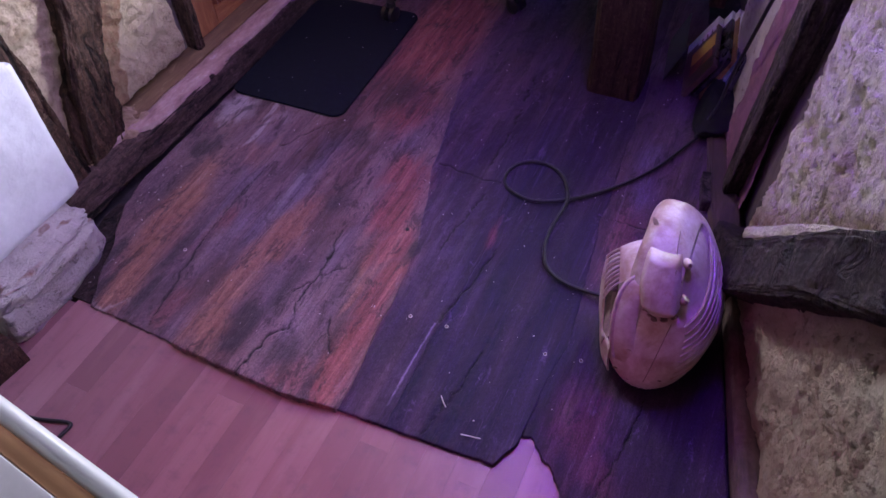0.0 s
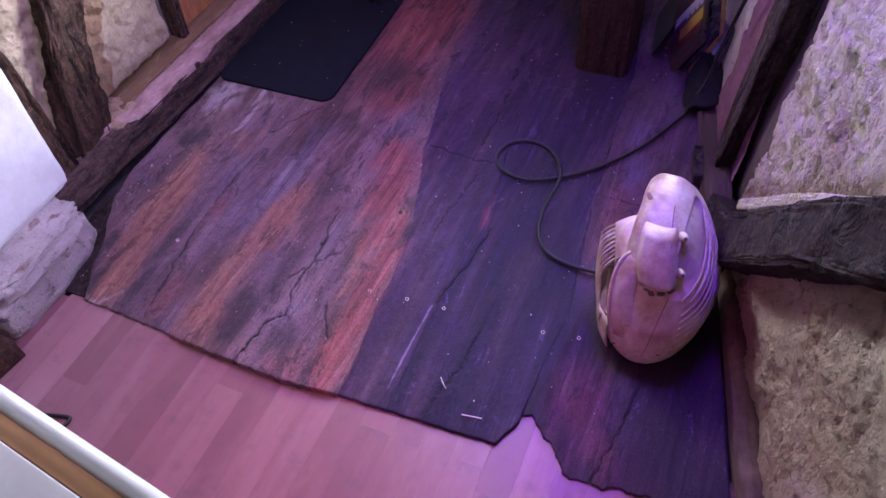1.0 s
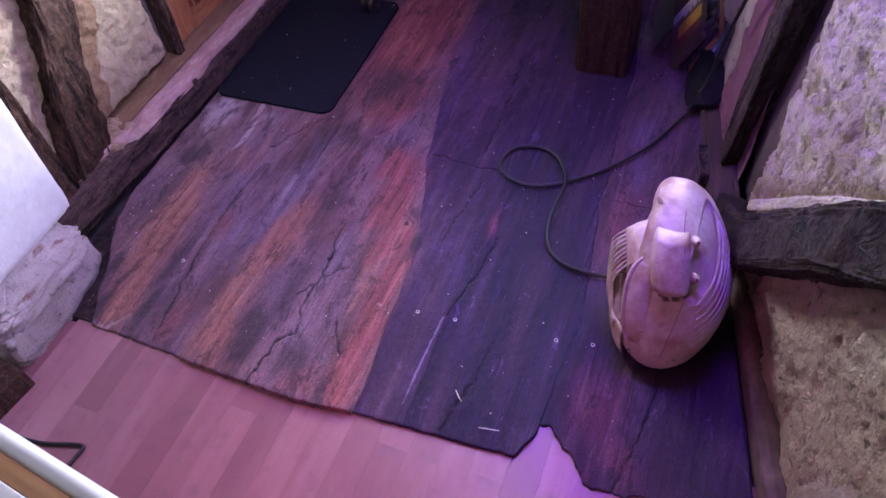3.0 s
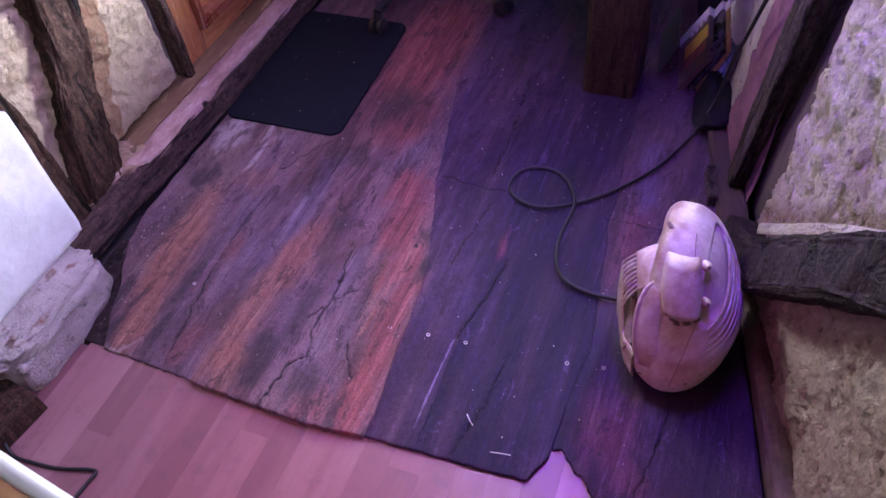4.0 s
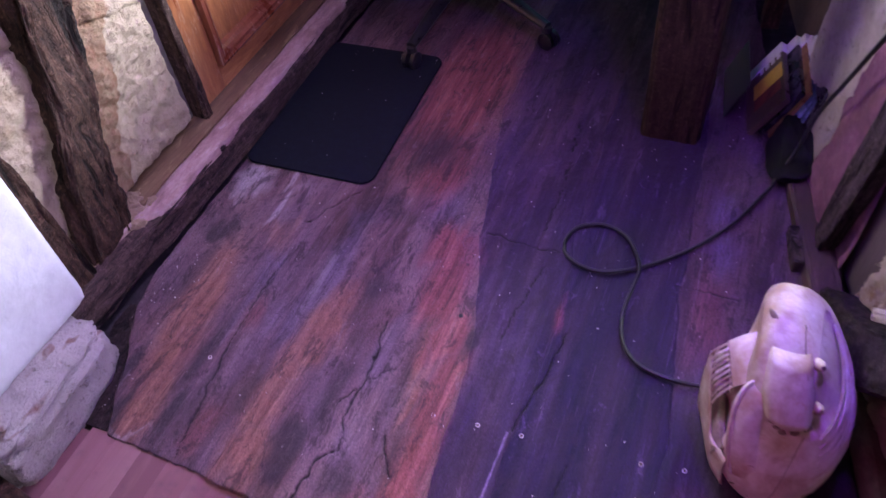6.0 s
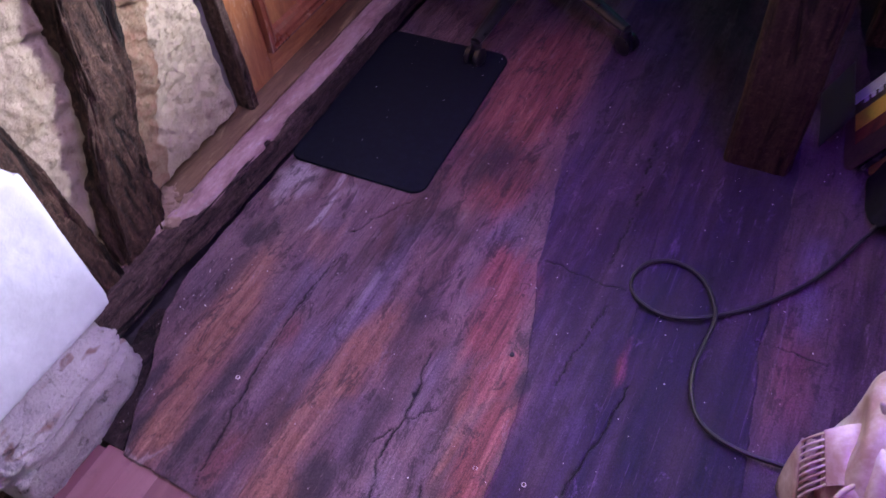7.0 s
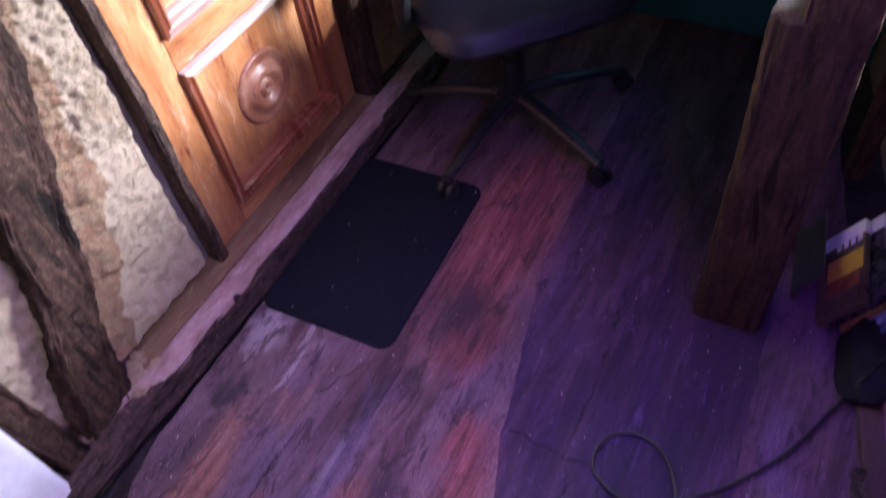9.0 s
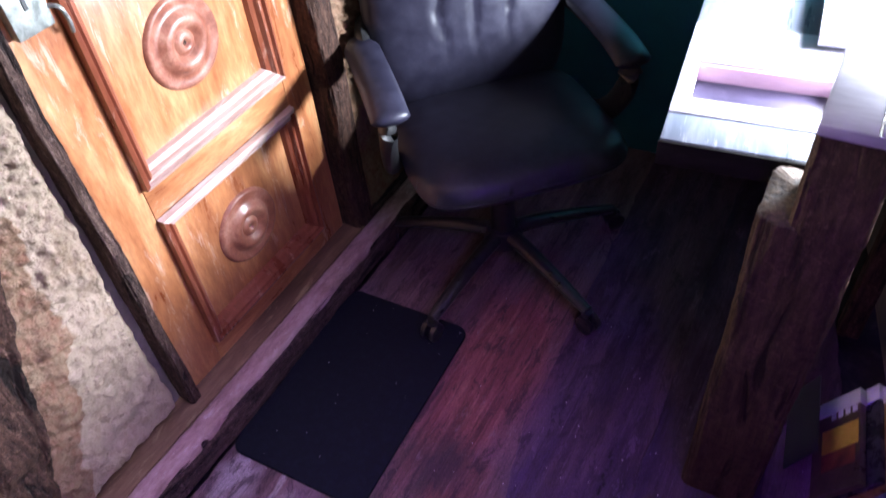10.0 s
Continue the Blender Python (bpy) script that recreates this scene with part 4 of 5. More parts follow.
# ---------------------------------------------------------------- door
def door():
    t = thing("door_1", "varnished orange pine door with turned bosses, unseen upper pane added, shut", "door", kind="structure")
    y0, y1, zb, zt = 1.684, 2.332, 0.112, 2.03
    xf, xb = -0.083, -0.120
    ya, yb = 1.795, 2.245

    def bar(name, a, b, c, d, mat, label=""):
        part(name, solid((xb, a, c), (xf, b, d), 0.003), mat, t, label)
    bar("stile", y0, ya, zb, zt, M_PINE)
    bar("stile", yb, y1, zb, zt, M_PINE)
    for c, d in ((zb, 0.180), (0.585, 0.665), (1.095, 1.19), (1.91, zt)):
        bar("rail", ya + 0.001, yb - 0.001, c, d, M_PINE_H)
    for c, d, boss in ((0.180, 0.585, 0.375), (0.665, 1.095, 0.872), (1.19, 1.91, None)):
        if boss:
            part("panel", solid((xb + 0.006, ya, c), (xf - 0.014, yb, d), 0.001), M_PINE, t)
        else:
            # the upper pane is assumed, out of view, to go with the fill lamp
            part("pane", solid((xb + 0.012, ya, c), (xb + 0.016, yb, d), 0.0005, 1), M_GLASS, t, "added upper glass pane, out of view, for the fill light").visible_shadow = False
        # stepped mouldings, mitred at the corners
        prof = [(0.0, 0.001), (0.002, 0.017), (0.010, 0.020), (0.013, 0.011), (0.016, 0.011), (0.020, 0.016), (0.025, 0.015), (0.029, 0.004), (0.038, -0.002), (0.042, -0.014)]
        for side in range(4):
            bm = bmesh.new()
            ends = []
            for end in (0, 1):
                col = []
                for u, h in prof:
                    if side == 0:
                        q = (xf + h, ya + u, (c + u) if end == 0 else (d - u))
                    elif side == 1:
                        q = (xf + h, yb - u, (c + u) if end == 0 else (d - u))
                    elif side == 2:
                        q = (xf + h, (ya + u) if end == 0 else (yb - u), c + u)
                    else:
                        q = (xf + h, (ya + u) if end == 0 else (yb - u), d - u)
                    col.append(bm.verts.new(q))
                ends.append(col)
            for i in range(len(prof) - 1):
                bm.faces.new((ends[0][i], ends[1][i], ends[1][i + 1], ends[0][i + 1]))
            bmesh.ops.recalc_face_normals(bm, faces=bm.faces)
            if sum(f.normal.x for f in bm.faces) < 0:
                bmesh.ops.reverse_faces(bm, faces=bm.faces)
            # level mouldings, bar the lowest, take the lit-looking copy
            part("moulding", bm, M_MOULD if side < 2 or (side == 2 and c < 0.3) else M_MOULD_LIT, t, "worn dark varnished moulding, level ones coloured as lit", angle=25)
        if boss:
            turned = [(0.0, 0.004), (0.005, 0.0055), (0.009, 0.012), (0.014, 0.0140), (0.021, 0.011), (0.026, 0.007), (0.033, 0.012), (0.040, 0.018), (0.048, 0.0195), (0.056, 0.016), (0.064, 0.007), (0.070, 0.0045), (0.080, 0.005), (0.088, 0.0085), (0.093, 0.007), (0.097, -0.002)]
            bm = lathe(turned, 48, Matrix.Translation((xf - 0.013, (ya + yb) / 2, boss)) @ pose(0, 0, 0, 0, 90, 0))
            boss_ob = part("boss", bm, M_BOSS, t, "turned concentric wooden boss", angle=60)
            # a small dark disc set in the dimple
            part("eye", lathe([(0.0, 0.0068), (0.0045, 0.0066), (0.006, 0.0060)], 20, Matrix.Translation((xf - 0.013, (ya + yb) / 2, boss)) @ pose(0, 0, 0, 0, 90, 0)), M_OAK, boss_ob, "dark disc in the dimple of the boss")
    lock = part("lock_plate", solid((xf, 1.705, 1.045), (xf + 0.022, 1.775, 1.16), 0.004), M_LOCK, t, "tarnished grey iron lock case")
    part("keyhole", solid((xf + 0.022, 1.735, 1.085), (xf + 0.024, 1.742, 1.105), 0.0005, 1), M_CABLE, lock)
    part("latch", sweep(smooth_line([(xf + 0.015, 1.772, 1.075), (xf + 0.03, 1.785, 1.07), (xf + 0.03, 1.792, 1.045), (xf + 0.022, 1.795, 1.02)], 6), 0.004, 8), M_LOCK, lock)
    return t


M_GLASS = plain("clear_glass", (0.95, 0.97, 0.96), 0.03)
M_GLASS.node_tree.nodes["Principled BSDF"].inputs["Transmission Weight"].default_value = 1.0
M_BOSS = surface("turned_boss_wood", (0.13, 0.036, 0.022), (0.29, 0.105, 0.066), (0.44, 0.22, 0.155), 22, rough=(0.36, 0.5), bump=0.12, dist=0.0015, coat=0.12)
M_LOCK = surface("tarnished_iron", (0.14, 0.15, 0.14), (0.30, 0.32, 0.30), (0.48, 0.50, 0.46), 40, rough=(0.35, 0.6), bump=0.3, dist=0.001, metal=0.7)
door()


# ---------------------------------------------------------------- things by the west wall
def white_panel():
    """A limewashed block with rounded corners that stands on the stone plinth."""
    t = thing("white_block", "white limewashed block with rounded corners on a stone plinth", "block")
    x1, y1, z0, z1, r = 0.052, 1.064, 0.128, 0.505, 0.030
    ys, zs = np.linspace(0.30, y1, 90), np.linspace(z0, z1, 54)
    Y, Z = np.meshgrid(ys, zs, indexing="ij")
    # pull the corners in on a round
    cy, cz = np.clip(Y, None, y1 - r), np.clip(Z, z0 + r * 0.6, z1 - r)
    dy, dz = Y - cy, Z - cz
    far = np.hypot(dy, dz)
    k = np.where(far > 1e-6, np.minimum(1.0, np.where(dz < 0, r * 0.8, r) / np.maximum(far, 1e-6)), 1)
    Y2, Z2 = cy + dy * k, cz + dz * k
    edge = np.minimum(np.minimum(y1 - Y2, Z2 - z0), z1 - Z2)
    X = x1 + 0.0030 * fbm(Y, Z, 9, 3, 61) + 0.0012 * fbm(Y, Z, 50, 3, 62) - 0.010 * np.clip(1 - edge / 0.014, 0, 1) ** 2
    sheet("face", np.stack([X, Y2, Z2], -1), M_WHITE, t)
    bm = bmesh.new()
    rounded_slab(bm, -0.18, 0.377 - 0.18, 0.30, y1 - 0.004, -0.075, 0.044, 0.026, 8)
    bmesh.ops.transform(bm, matrix=Matrix(((0, 0, 1, 0), (0, 1, 0, 0), (-1, 0, 0, 0.323), (0, 0, 0, 1))), verts=bm.verts)
    bmesh.ops.recalc_face_normals(bm, faces=bm.faces)
    part("block", bm, M_WHITE, t)
    return t


white_panel()


def plinth_stone(name, centre, size, seed, label, turn=0.0, squareness=0.55):
    """An uneven hewn stone."""
    a, b = 90, 150
    ph, th = np.meshgrid(np.linspace(-math.pi / 2, math.pi / 2, a), np.linspace(0, 2 * math.pi, b, endpoint=False), indexing="ij")
    se = lambda v: np.sign(v) * np.abs(v) ** squareness
    X, Y, Z = se(np.cos(ph)) * se(np.cos(th)), se(np.cos(ph)) * se(np.sin(th)), se(np.sin(ph))
    three = lambda f, o, sd: fbm(X + 3, Y, f, o, sd) + fbm(Y, Z + 5, f, o, sd + 1) + fbm(Z, X + 7, f, o, sd + 2)
    n = 1 + 0.060 * three(1.0, 3, seed) + 0.034 * three(3.6, 5, seed + 20)
    n = n - 0.06 * np.clip(1 - np.abs(three(1.1, 2, seed + 40)) / 0.06, 0, 1)
    n = n - 0.05 * np.clip(three(1.6, 2, seed + 4) - 0.2, 0, 1)
    c, s = math.cos(radians(turn)), math.sin(radians(turn))
    x, y, z = X * n * size[0], Y * n * size[1], Z * n * size[2]
    P = np.stack([centre[0] + c * x - s * y, centre[1] + s * x + c * y, np.maximum(centre[2] + z, -0.02)], -1)
    bare = np.clip(1.2 * (fbm(X * 2 + seed, Y * 2 + Z, 1.2, 3, seed + 9) - 0.25), 0, 1)
    ob = sheet(name, P, M_STONE, None, attrs={"bare": bare}, wrap=True)
    return tagged(ob, label, "stone", "plinth stones")


plinth_stone("plinth_stone", (0.030, 0.855, 0.052), (0.112, 0.170, 0.078), 3, "broad rough grey stone with a reddish scar under the white block", 4, 0.34)
plinth_stone("plinth_stone", (-0.045, 0.560, 0.055), (0.085, 0.120, 0.078), 8, "rough grey stone under the white block", -4, 0.36)
plinth_stone("plinth_stone", (-0.060, 1.030, 0.030), (0.060, 0.060, 0.050), 12, "small dark stone at the foot of the wall", 20, 0.5)


def floor_block():
    """A dark stained timber offcut lying in front of the plinth."""
    t = part("timber_block", solid((-0.28, -0.33, -0.0085), (0.0, 0.0, 0.046), 0.004), M_OAK)
    t.matrix_world = pose(0.180, 0.682, 0, 0, 0, -8)
    return tagged(t, "dark brown timber block lying on the laminate", "timber block")


floor_block()


def dark_offcut():
    t = part("timber_offcut", solid((-0.011, -0.055, 0.0), (0.011, 0.055, 0.034), 0.003), M_STUD)
    t.matrix_world = pose(1.420, 1.748, 0.003, 0, 0, 11)
    return tagged(t, "short dark timber offcut at the foot of the stud", "timber offcut")


dark_offcut()


def floor_packer():
    bm = bmesh.new()
    outline = ((0.106, 0.852), (0.196, 0.855), (0.157, 0.934), (0.122, 1.015), (0.088, 1.066), (0.054, 1.145), (0.036, 1.14), (0.034, 1.084))
    low = [bm.verts.new((x, y, -0.030)) for x, y in outline]
    top = [bm.verts.new((x, y, -0.0045 + 0.0012 * (k % 2))) for k, (x, y) in enumerate(outline)]
    bm.faces.new(top)
    bm.faces.new(low[::-1])
    for k in range(len(outline)):
        j = (k + 1) % len(outline)
        bm.faces.new((low[k], low[j], top[j], top[k]))
    t = part("packing_strip", bm, M_OAK_B, smooth=False)
    return tagged(t, "short black timber strip let into the floor", "timber strip")


floor_packer()


def ledge():
    """The near worktop: pale top, brown wooden strip, white rounded lip."""
    t = thing("worktop", "pale worktop with a brown strip and white rounded lip", "worktop", (1.08, 0.377, 0.0), -7.5)
    part("top", solid((-1.15, -0.62, 0.850), (0.14, -0.028, 0.880), 0.004), M_LEDGE, t)
    part("edge_strip", solid((-1.15, -0.0275, 0.846), (0.14, -0.012, 0.876), 0.003), M_LEDGE_BROWN, t, "orange-brown wooden edge strip")
    part("lip", sweep([Vector((-1.15 + 0.0645 * k, -0.004, 0.869)) for k in range(21)], 0.0085, 16), M_LEDGE_LIP, t, "white rounded lip")
    for x, y in ((-1.08, -0.55), (-1.08, -0.10), (0.08, -0.55)):
        part("leg", solid((x - 0.02, y - 0.02, -0.0085), (x + 0.02, y + 0.02, 0.851), 0.004), M_OAK, t)
    return t


M_LEDGE = surface("pale_laminate_top", (0.60, 0.57, 0.60), (0.70, 0.67, 0.70), (0.76, 0.74, 0.76), 12, rough=(0.3, 0.45), bump=0.05, dist=0.001)
M_LEDGE_BROWN = surface("orange_brown_edge", (0.28, 0.13, 0.06), (0.46, 0.24, 0.12), (0.55, 0.32, 0.18), 12, (0.15, 1, 1), (0.3, 0.45), 0.1, 0.001)
M_LEDGE_LIP = plain("white_gloss_paint", (0.80, 0.80, 0.82), 0.25)
ledge()


def mat_on_floor():
    bm = bmesh.new()
    rounded_slab(bm, -0.188, 0.188, -0.282, 0.282, 0.001, 0.0075, 0.035, 8, 0.003)
    t = part("door_mat", bm, M_MAT)
    t.matrix_world = pose(0.213, 1.930, 0.002, 0, 0, 2.0)
    return tagged(t, "black ribbed door mat with rounded corners", "door mat")


mat_on_floor()


def specks():
    """Crumbs of plaster and dust lying about on the boards and the mat."""
    rng = random.Random(9)
    bm = bmesh.new()
    for k in range(300):
        x, y = rng.uniform(0.10, 1.45), rng.uniform(0.9, 2.4)
        if k < 60:
            x, y = rng.uniform(0.06, 0.16), rng.uniform(0.87, 1.35)
        r = rng.choice((0.0006, 0.0008, 0.0011, 0.0016))
        onmat = 0.03 < x < 0.40 and 1.65 < y < 2.21
        base = -0.029 if x < 0.15 and y < 1.1 else (0.010 if onmat else 0.0035)
        m = pose(x, y, base + r * 0.5, rng.uniform(0, 90), rng.uniform(0, 90), rng.uniform(0, 180)) @ Matrix.Diagonal((r * rng.uniform(1, 1.8), r, r * 0.7, 1))
        bmesh.ops.create_icosphere(bm, subdivisions=1, radius=1, matrix=m)
    t = part("plaster_crumbs", bm, M_CRUMB, smooth=False)
    return tagged(t, "white plaster crumbs scattered over the floor", "crumbs", kind="stuff")


M_CRUMB = plain("plaster_crumb", (0.62, 0.58, 0.55), 0.9)
specks()


# ---------------------------------------------------------------- fixings and cables
def washers():
    prof = [(0.0030, 0.0002), (0.0031, 0.0008), (0.0036, 0.0010), (0.0042, 0.0007), (0.0043, -0.0010)]
    first = None
    for x, y in ((0.905, 1.119), (0.992, 1.126), (0.815, 1.109), (1.216, 1.146), (1.292, 1.160), (0.471, 1.093), (0.305, 1.075)):
        if first is None:
            first = tagged(thing("screw", "pale round screw cap set in the floorboard", "screw", group="floor screws"))
            part("ring", lathe(prof, 20), M_BONE, first)
            part("head", lathe([(0.0, 0.0002), (0.0030, 0.0003), (0.0030, -0.0008)], 16), M_OAK_Y, first, "dark steel screw head")
            first.matrix_world = pose(x, y, 0.0022)
        else:
            copy_thing(first, pose(x, y, 0.0022))


washers()

for a, b, c in (((1.056, 0.962, 0.006), (1.068, 0.948, 0.009), (1.076, 0.942, 0.006)), ((1.128, 0.900, 0.005), (1.146, 0.903, 0.006), (1.168, 0.907, 0.005))):
    tagged(part("staple", sweep(smooth_line([a, b, c], 5), 0.0011, 6), M_BONE), "bent pale wire staple in the floorboard", "staple", "floor staples")
tagged(part("knot_hole", lathe([(0.0, 0.0005), (0.0045, 0.0008), (0.0052, -0.0020)], 14, Matrix.Translation((0.779, 1.352, 0.0028))), M_CABLE), "small black nail hole in the floorboard", "nail hole")

Z_C = 0.0085
cable_pts = [(1.385, 1.985, 0.03), (1.345, 1.925, 0.012), (1.282, 1.790, Z_C), (1.200, 1.678, Z_C), (1.113, 1.600, Z_C), (1.030, 1.560, Z_C), (0.958, 1.577, Z_C), (0.934, 1.622, Z_C), (0.952, 1.676, Z_C), (1.004, 1.700, Z_C), (1.062, 1.682, Z_C),
             (1.100, 1.628, Z_C + 0.004), (1.114, 1.575, Z_C + 0.008), (1.106, 1.475, Z_C), (1.121, 1.400, Z_C), (1.158, 1.354, Z_C), (1.225, 1.337, Z_C), (1.310, 1.338, 0.015)]
tagged(part("power_cable", sweep(smooth_line(cable_pts, 10), 0.0043, 10), M_CABLE), "black rubber cable looped once on the floorboards", "cable")
wall_cable = [(1.350, 1.940, 0.016), (1.382, 1.985, 0.10), (1.395, 1.965, 0.22), (1.412, 1.880, 0.37), (1.432, 1.785, 0.54), (1.450, 1.715, 0.66), (1.49, 1.60, 0.95), (1.50, 1.55, 1.4)]
tagged(part("wall_cable", sweep(smooth_line(wall_cable, 10), 0.0045, 10), M_CABLE), "black cable running up the clay wall", "cable")
lead_pts = [(0.02, 0.70, 0.046), (0.08, 0.655, 0.046), (0.128, 0.62, 0.044), (0.160, 0.580, 0.015), (0.190, 0.564, -0.0030), (0.235, 0.566, -0.0040), (0.30, 0.575, -0.0040), (0.365, 0.595, -0.0040), (0.381, 0.593, -0.0040), (0.379, 0.572, -0.0040), (0.374, 0.53, -0.0040), (0.36, 0.45, -0.0040)]
tagged(part("thin_lead", sweep(smooth_line(lead_pts, 10), 0.0042, 10), M_CABLE), "thin dark lead lying kinked on the laminate", "cable")


# ---------------------------------------------------------------- the pale shell by the east wall
def shell_thing():
    t = thing("plastic_housing", "aged pale plastic housing with ribbed vents, broken open at one side", "housing")
    rows = [(0.003, 1.385, 1.445, 1.160, 1.300), (0.014, 1.355, 1.475, 1.136, 1.345), (0.045, 1.326, 1.505, 1.124, 1.385), (0.085, 1.314, 1.522, 1.126, 1.405), (0.125, 1.312, 1.527, 1.140, 1.415), (0.160, 1.320, 1.522, 1.158, 1.420),
            (0.185, 1.328, 1.512, 1.170, 1.420), (0.210, 1.332, 1.500, 1.183, 1.420), (0.240, 1.336, 1.478, 1.204, 1.418), (0.268, 1.338, 1.456, 1.228, 1.412), (0.286, 1.342, 1.436, 1.252, 1.406), (0.299, 1.350, 1.420, 1.280, 1.400), (0.308, 1.362, 1.406, 1.312, 1.392), (0.311, 1.371, 1.396, 1.332, 1.382)]
    r = np.array(rows)
    zz = np.linspace(0, len(rows) - 1, 70)
    f = [np.interp(zz, np.arange(len(rows)), r[:, k]) for k in range(5)]
    for k in range(5):
        g = f[k].copy()
        for _ in range(2):
            g[1:-1] = (g[:-2] + 2 * g[1:-1] + g[2:]) / 4
        f[k] = g
    b = 96
    th = np.linspace(0, 2 * math.pi, b, endpoint=False)
    P = np.zeros((72, b, 3))
    for i in range(70):
        cx, cy, rx, ry = (f[1][i] + f[2][i]) / 2, (f[3][i] + f[4][i]) / 2, (f[2][i] - f[1][i]) / 2, (f[4][i] - f[3][i]) / 2
        c, s = np.cos(th), np.sin(th)
        e = 0.86 - 0.40 * min(1.0, max(0.0, (f[0][i] - 0.19) / 0.09))
        X, Y = cx + rx * np.sign(c) * np.abs(c) ** e, cy + ry * np.sign(s) * np.abs(s) ** e
        # the seam down the front, and the broken hollow on the west flank
        seam = np.exp(-((X - 1.428) / 0.0022) ** 2) * (s < 0) * 0.003
        Y = Y + seam
        z = f[0][i]
        hollow = 1.5 * np.exp(-(((Y - 1.232) / 0.040) ** 2 + ((z - 0.120 + 0.3 * (Y - 1.23)) / 0.068) ** 2) ** 2) * (c < 0)
        notch = np.exp(-(((Y - 1.315) / 0.045) ** 2 + ((z - 0.245) / 0.030) ** 2)) * (c < 0)
        X = X + 0.016 * hollow + 0.010 * notch
        side = np.clip((X - 1.438) / 0.004, 0, 1) * np.clip((0.35 - s) / 0.2, 0, 1) * np.clip((z - 0.195) / 0.012, 0, 1) * np.clip((0.330 - z) / 0.012, 0, 1)
        X, Y = X - 0.010 * side, Y + 0.016 * side
        P[i + 1, :, 0], P[i + 1, :, 1], P[i + 1, :, 2] = X, Y, z
    P[0], P[-1] = P[1].mean(0), P[-2].mean(0)
    body = sheet("shell", P, M_SHELL, t, wrap=True)

    # a raised cover on the upper front
    us, vs = np.linspace(-1, 1, 30), np.linspace(0, 1, 40)
    U, V = np.meshgrid(us, vs, indexing="ij")
    Z = 0.208 + V * 0.084
    mid = np.interp(V, [0, 0.5, 1], [1.414, 1.401, 1.392])
    w = np.interp(V, [0, 0.12, 0.5, 0.9, 1], [0.027, 0.037, 0.040, 0.035, 0.030])
    X = mid + U * w
    Yf = np.interp(Z, r[:, 0], r[:, 3])
    rim = np.clip(np.minimum((1 - np.abs(U)) * 0.8, np.minimum(V * 1.4, (1 - V) * 3.5)) / 0.30, 0, 1)
    rim = np.sqrt(rim * (2 - rim))
    Y = Yf + 0.006 + 0.012 * U ** 2 - 0.026 * rim
    Z = Z + 0.006 * rim
    sheet("cover", np.stack([X, Y, Z], -1), M_SHELL, t, "raised pale cover plate, stained at its lower rim")
    # grime under the cover
    bm = bmesh.new()
    rng = random.Random(3)
    for k in range(16):
        u = rng.uniform(-1, 1)
        m = Matrix.Translation((1.415 + u * 0.030, 1.176 + 0.012 * u * u + rng.uniform(-0.002, 0.004), 0.203 + rng.uniform(-0.006, 0.004) + 0.010 * u * u)) @ Matrix.Diagonal((rng.uniform(0.003, 0.008), 0.0035, rng.uniform(0.0015, 0.0035), 1))
        bmesh.ops.create_icosphere(bm, subdivisions=2, radius=1, matrix=m)
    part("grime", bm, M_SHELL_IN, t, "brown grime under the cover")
    seam = [Vector((1.430 + 0.012 * (z - 0.1) / 0.1, float(np.interp(z, r[:, 0], r[:, 3])) + 0.0012, z)) for z in np.linspace(0.06, 0.200, 24)]
    part("seam", sweep(seam, 0.0007, 6), M_SHELL_IN, t, "dark parting line")
    over = [Vector((1.428 - 0.10 * (z - 0.208), float(np.interp(z, r[:, 0], r[:, 3])) - 0.0150, z + 0.003)) for z in np.linspace(0.222, 0.284, 16)]
    part("seam", sweep(over, 0.0011, 6), M_SHELL_IN, t)
    tip = [Vector((1.412 - 0.5 * (z - 0.294), float(np.interp(z, r[:, 0], r[:, 3])) + 0.0006, z + 0.001)) for z in np.linspace(0.293, 0.308, 12)]
    part("seam", sweep(tip, 0.0009, 6), M_SHELL_IN, t)
    # a dark disc stands for the shaded slot near the tip
    part("slot", lathe([(0.0, 0.0012), (0.006, 0.001), (0.008, -0.001)], 14, Matrix.Translation((1.357, 1.318, 0.305)) @ pose(0, 0, 0, 25, -48, 20) @ Matrix.Diagonal((0.7, 1.8, 1, 1))), M_SHELL_IN, t, "dark disc for the slot near the tip")
    # screw posts on the east flank
    for x, y, z in ((1.438, 1.258, 0.286), (1.452, 1.212, 0.236)):
        m = Matrix.Translation((x, y, z)) @ pose(0, 0, 0, 45, 35, 0)
        post = part("screw_post", lathe([(0.0, 0.007), (0.0046, 0.007), (0.0062, 0.005), (0.0070, 0.001), (0.0100, -0.003), (0.0100, -0.02)], 18, m), M_SHELL, t)
        part("screw_hole", lathe([(0.0, 0.0076), (0.0032, 0.0076), (0.0032, 0.005)], 12, m), M_SHELL_IN, post)
    # vent ribs round the east flank
    for k in range(9):
        zc = 0.105 + 0.014 * k
        line = []
        for j in range(13):
            a = radians(-62 + 9.0 * j)
            z = zc + 0.045 * math.sin(a + 0.5)
            rx = np.interp(z, r[:, 0], (r[:, 2] - r[:, 1]) / 2)
            ry = np.interp(z, r[:, 0], (r[:, 4] - r[:, 3]) / 2)
            cx = np.interp(z, r[:, 0], (r[:, 2] + r[:, 1]) / 2)
            cy = np.interp(z, r[:, 0], (r[:, 4] + r[:, 3]) / 2)
            line.append(Vector((cx + (rx + 0.001) * math.cos(a) ** 0.86 if math.cos(a) > 0 else cx, cy + (ry + 0.001) * math.sin(a), z)))
        part("rib", sweep(line, 0.0029, 8), M_SHELL, t)
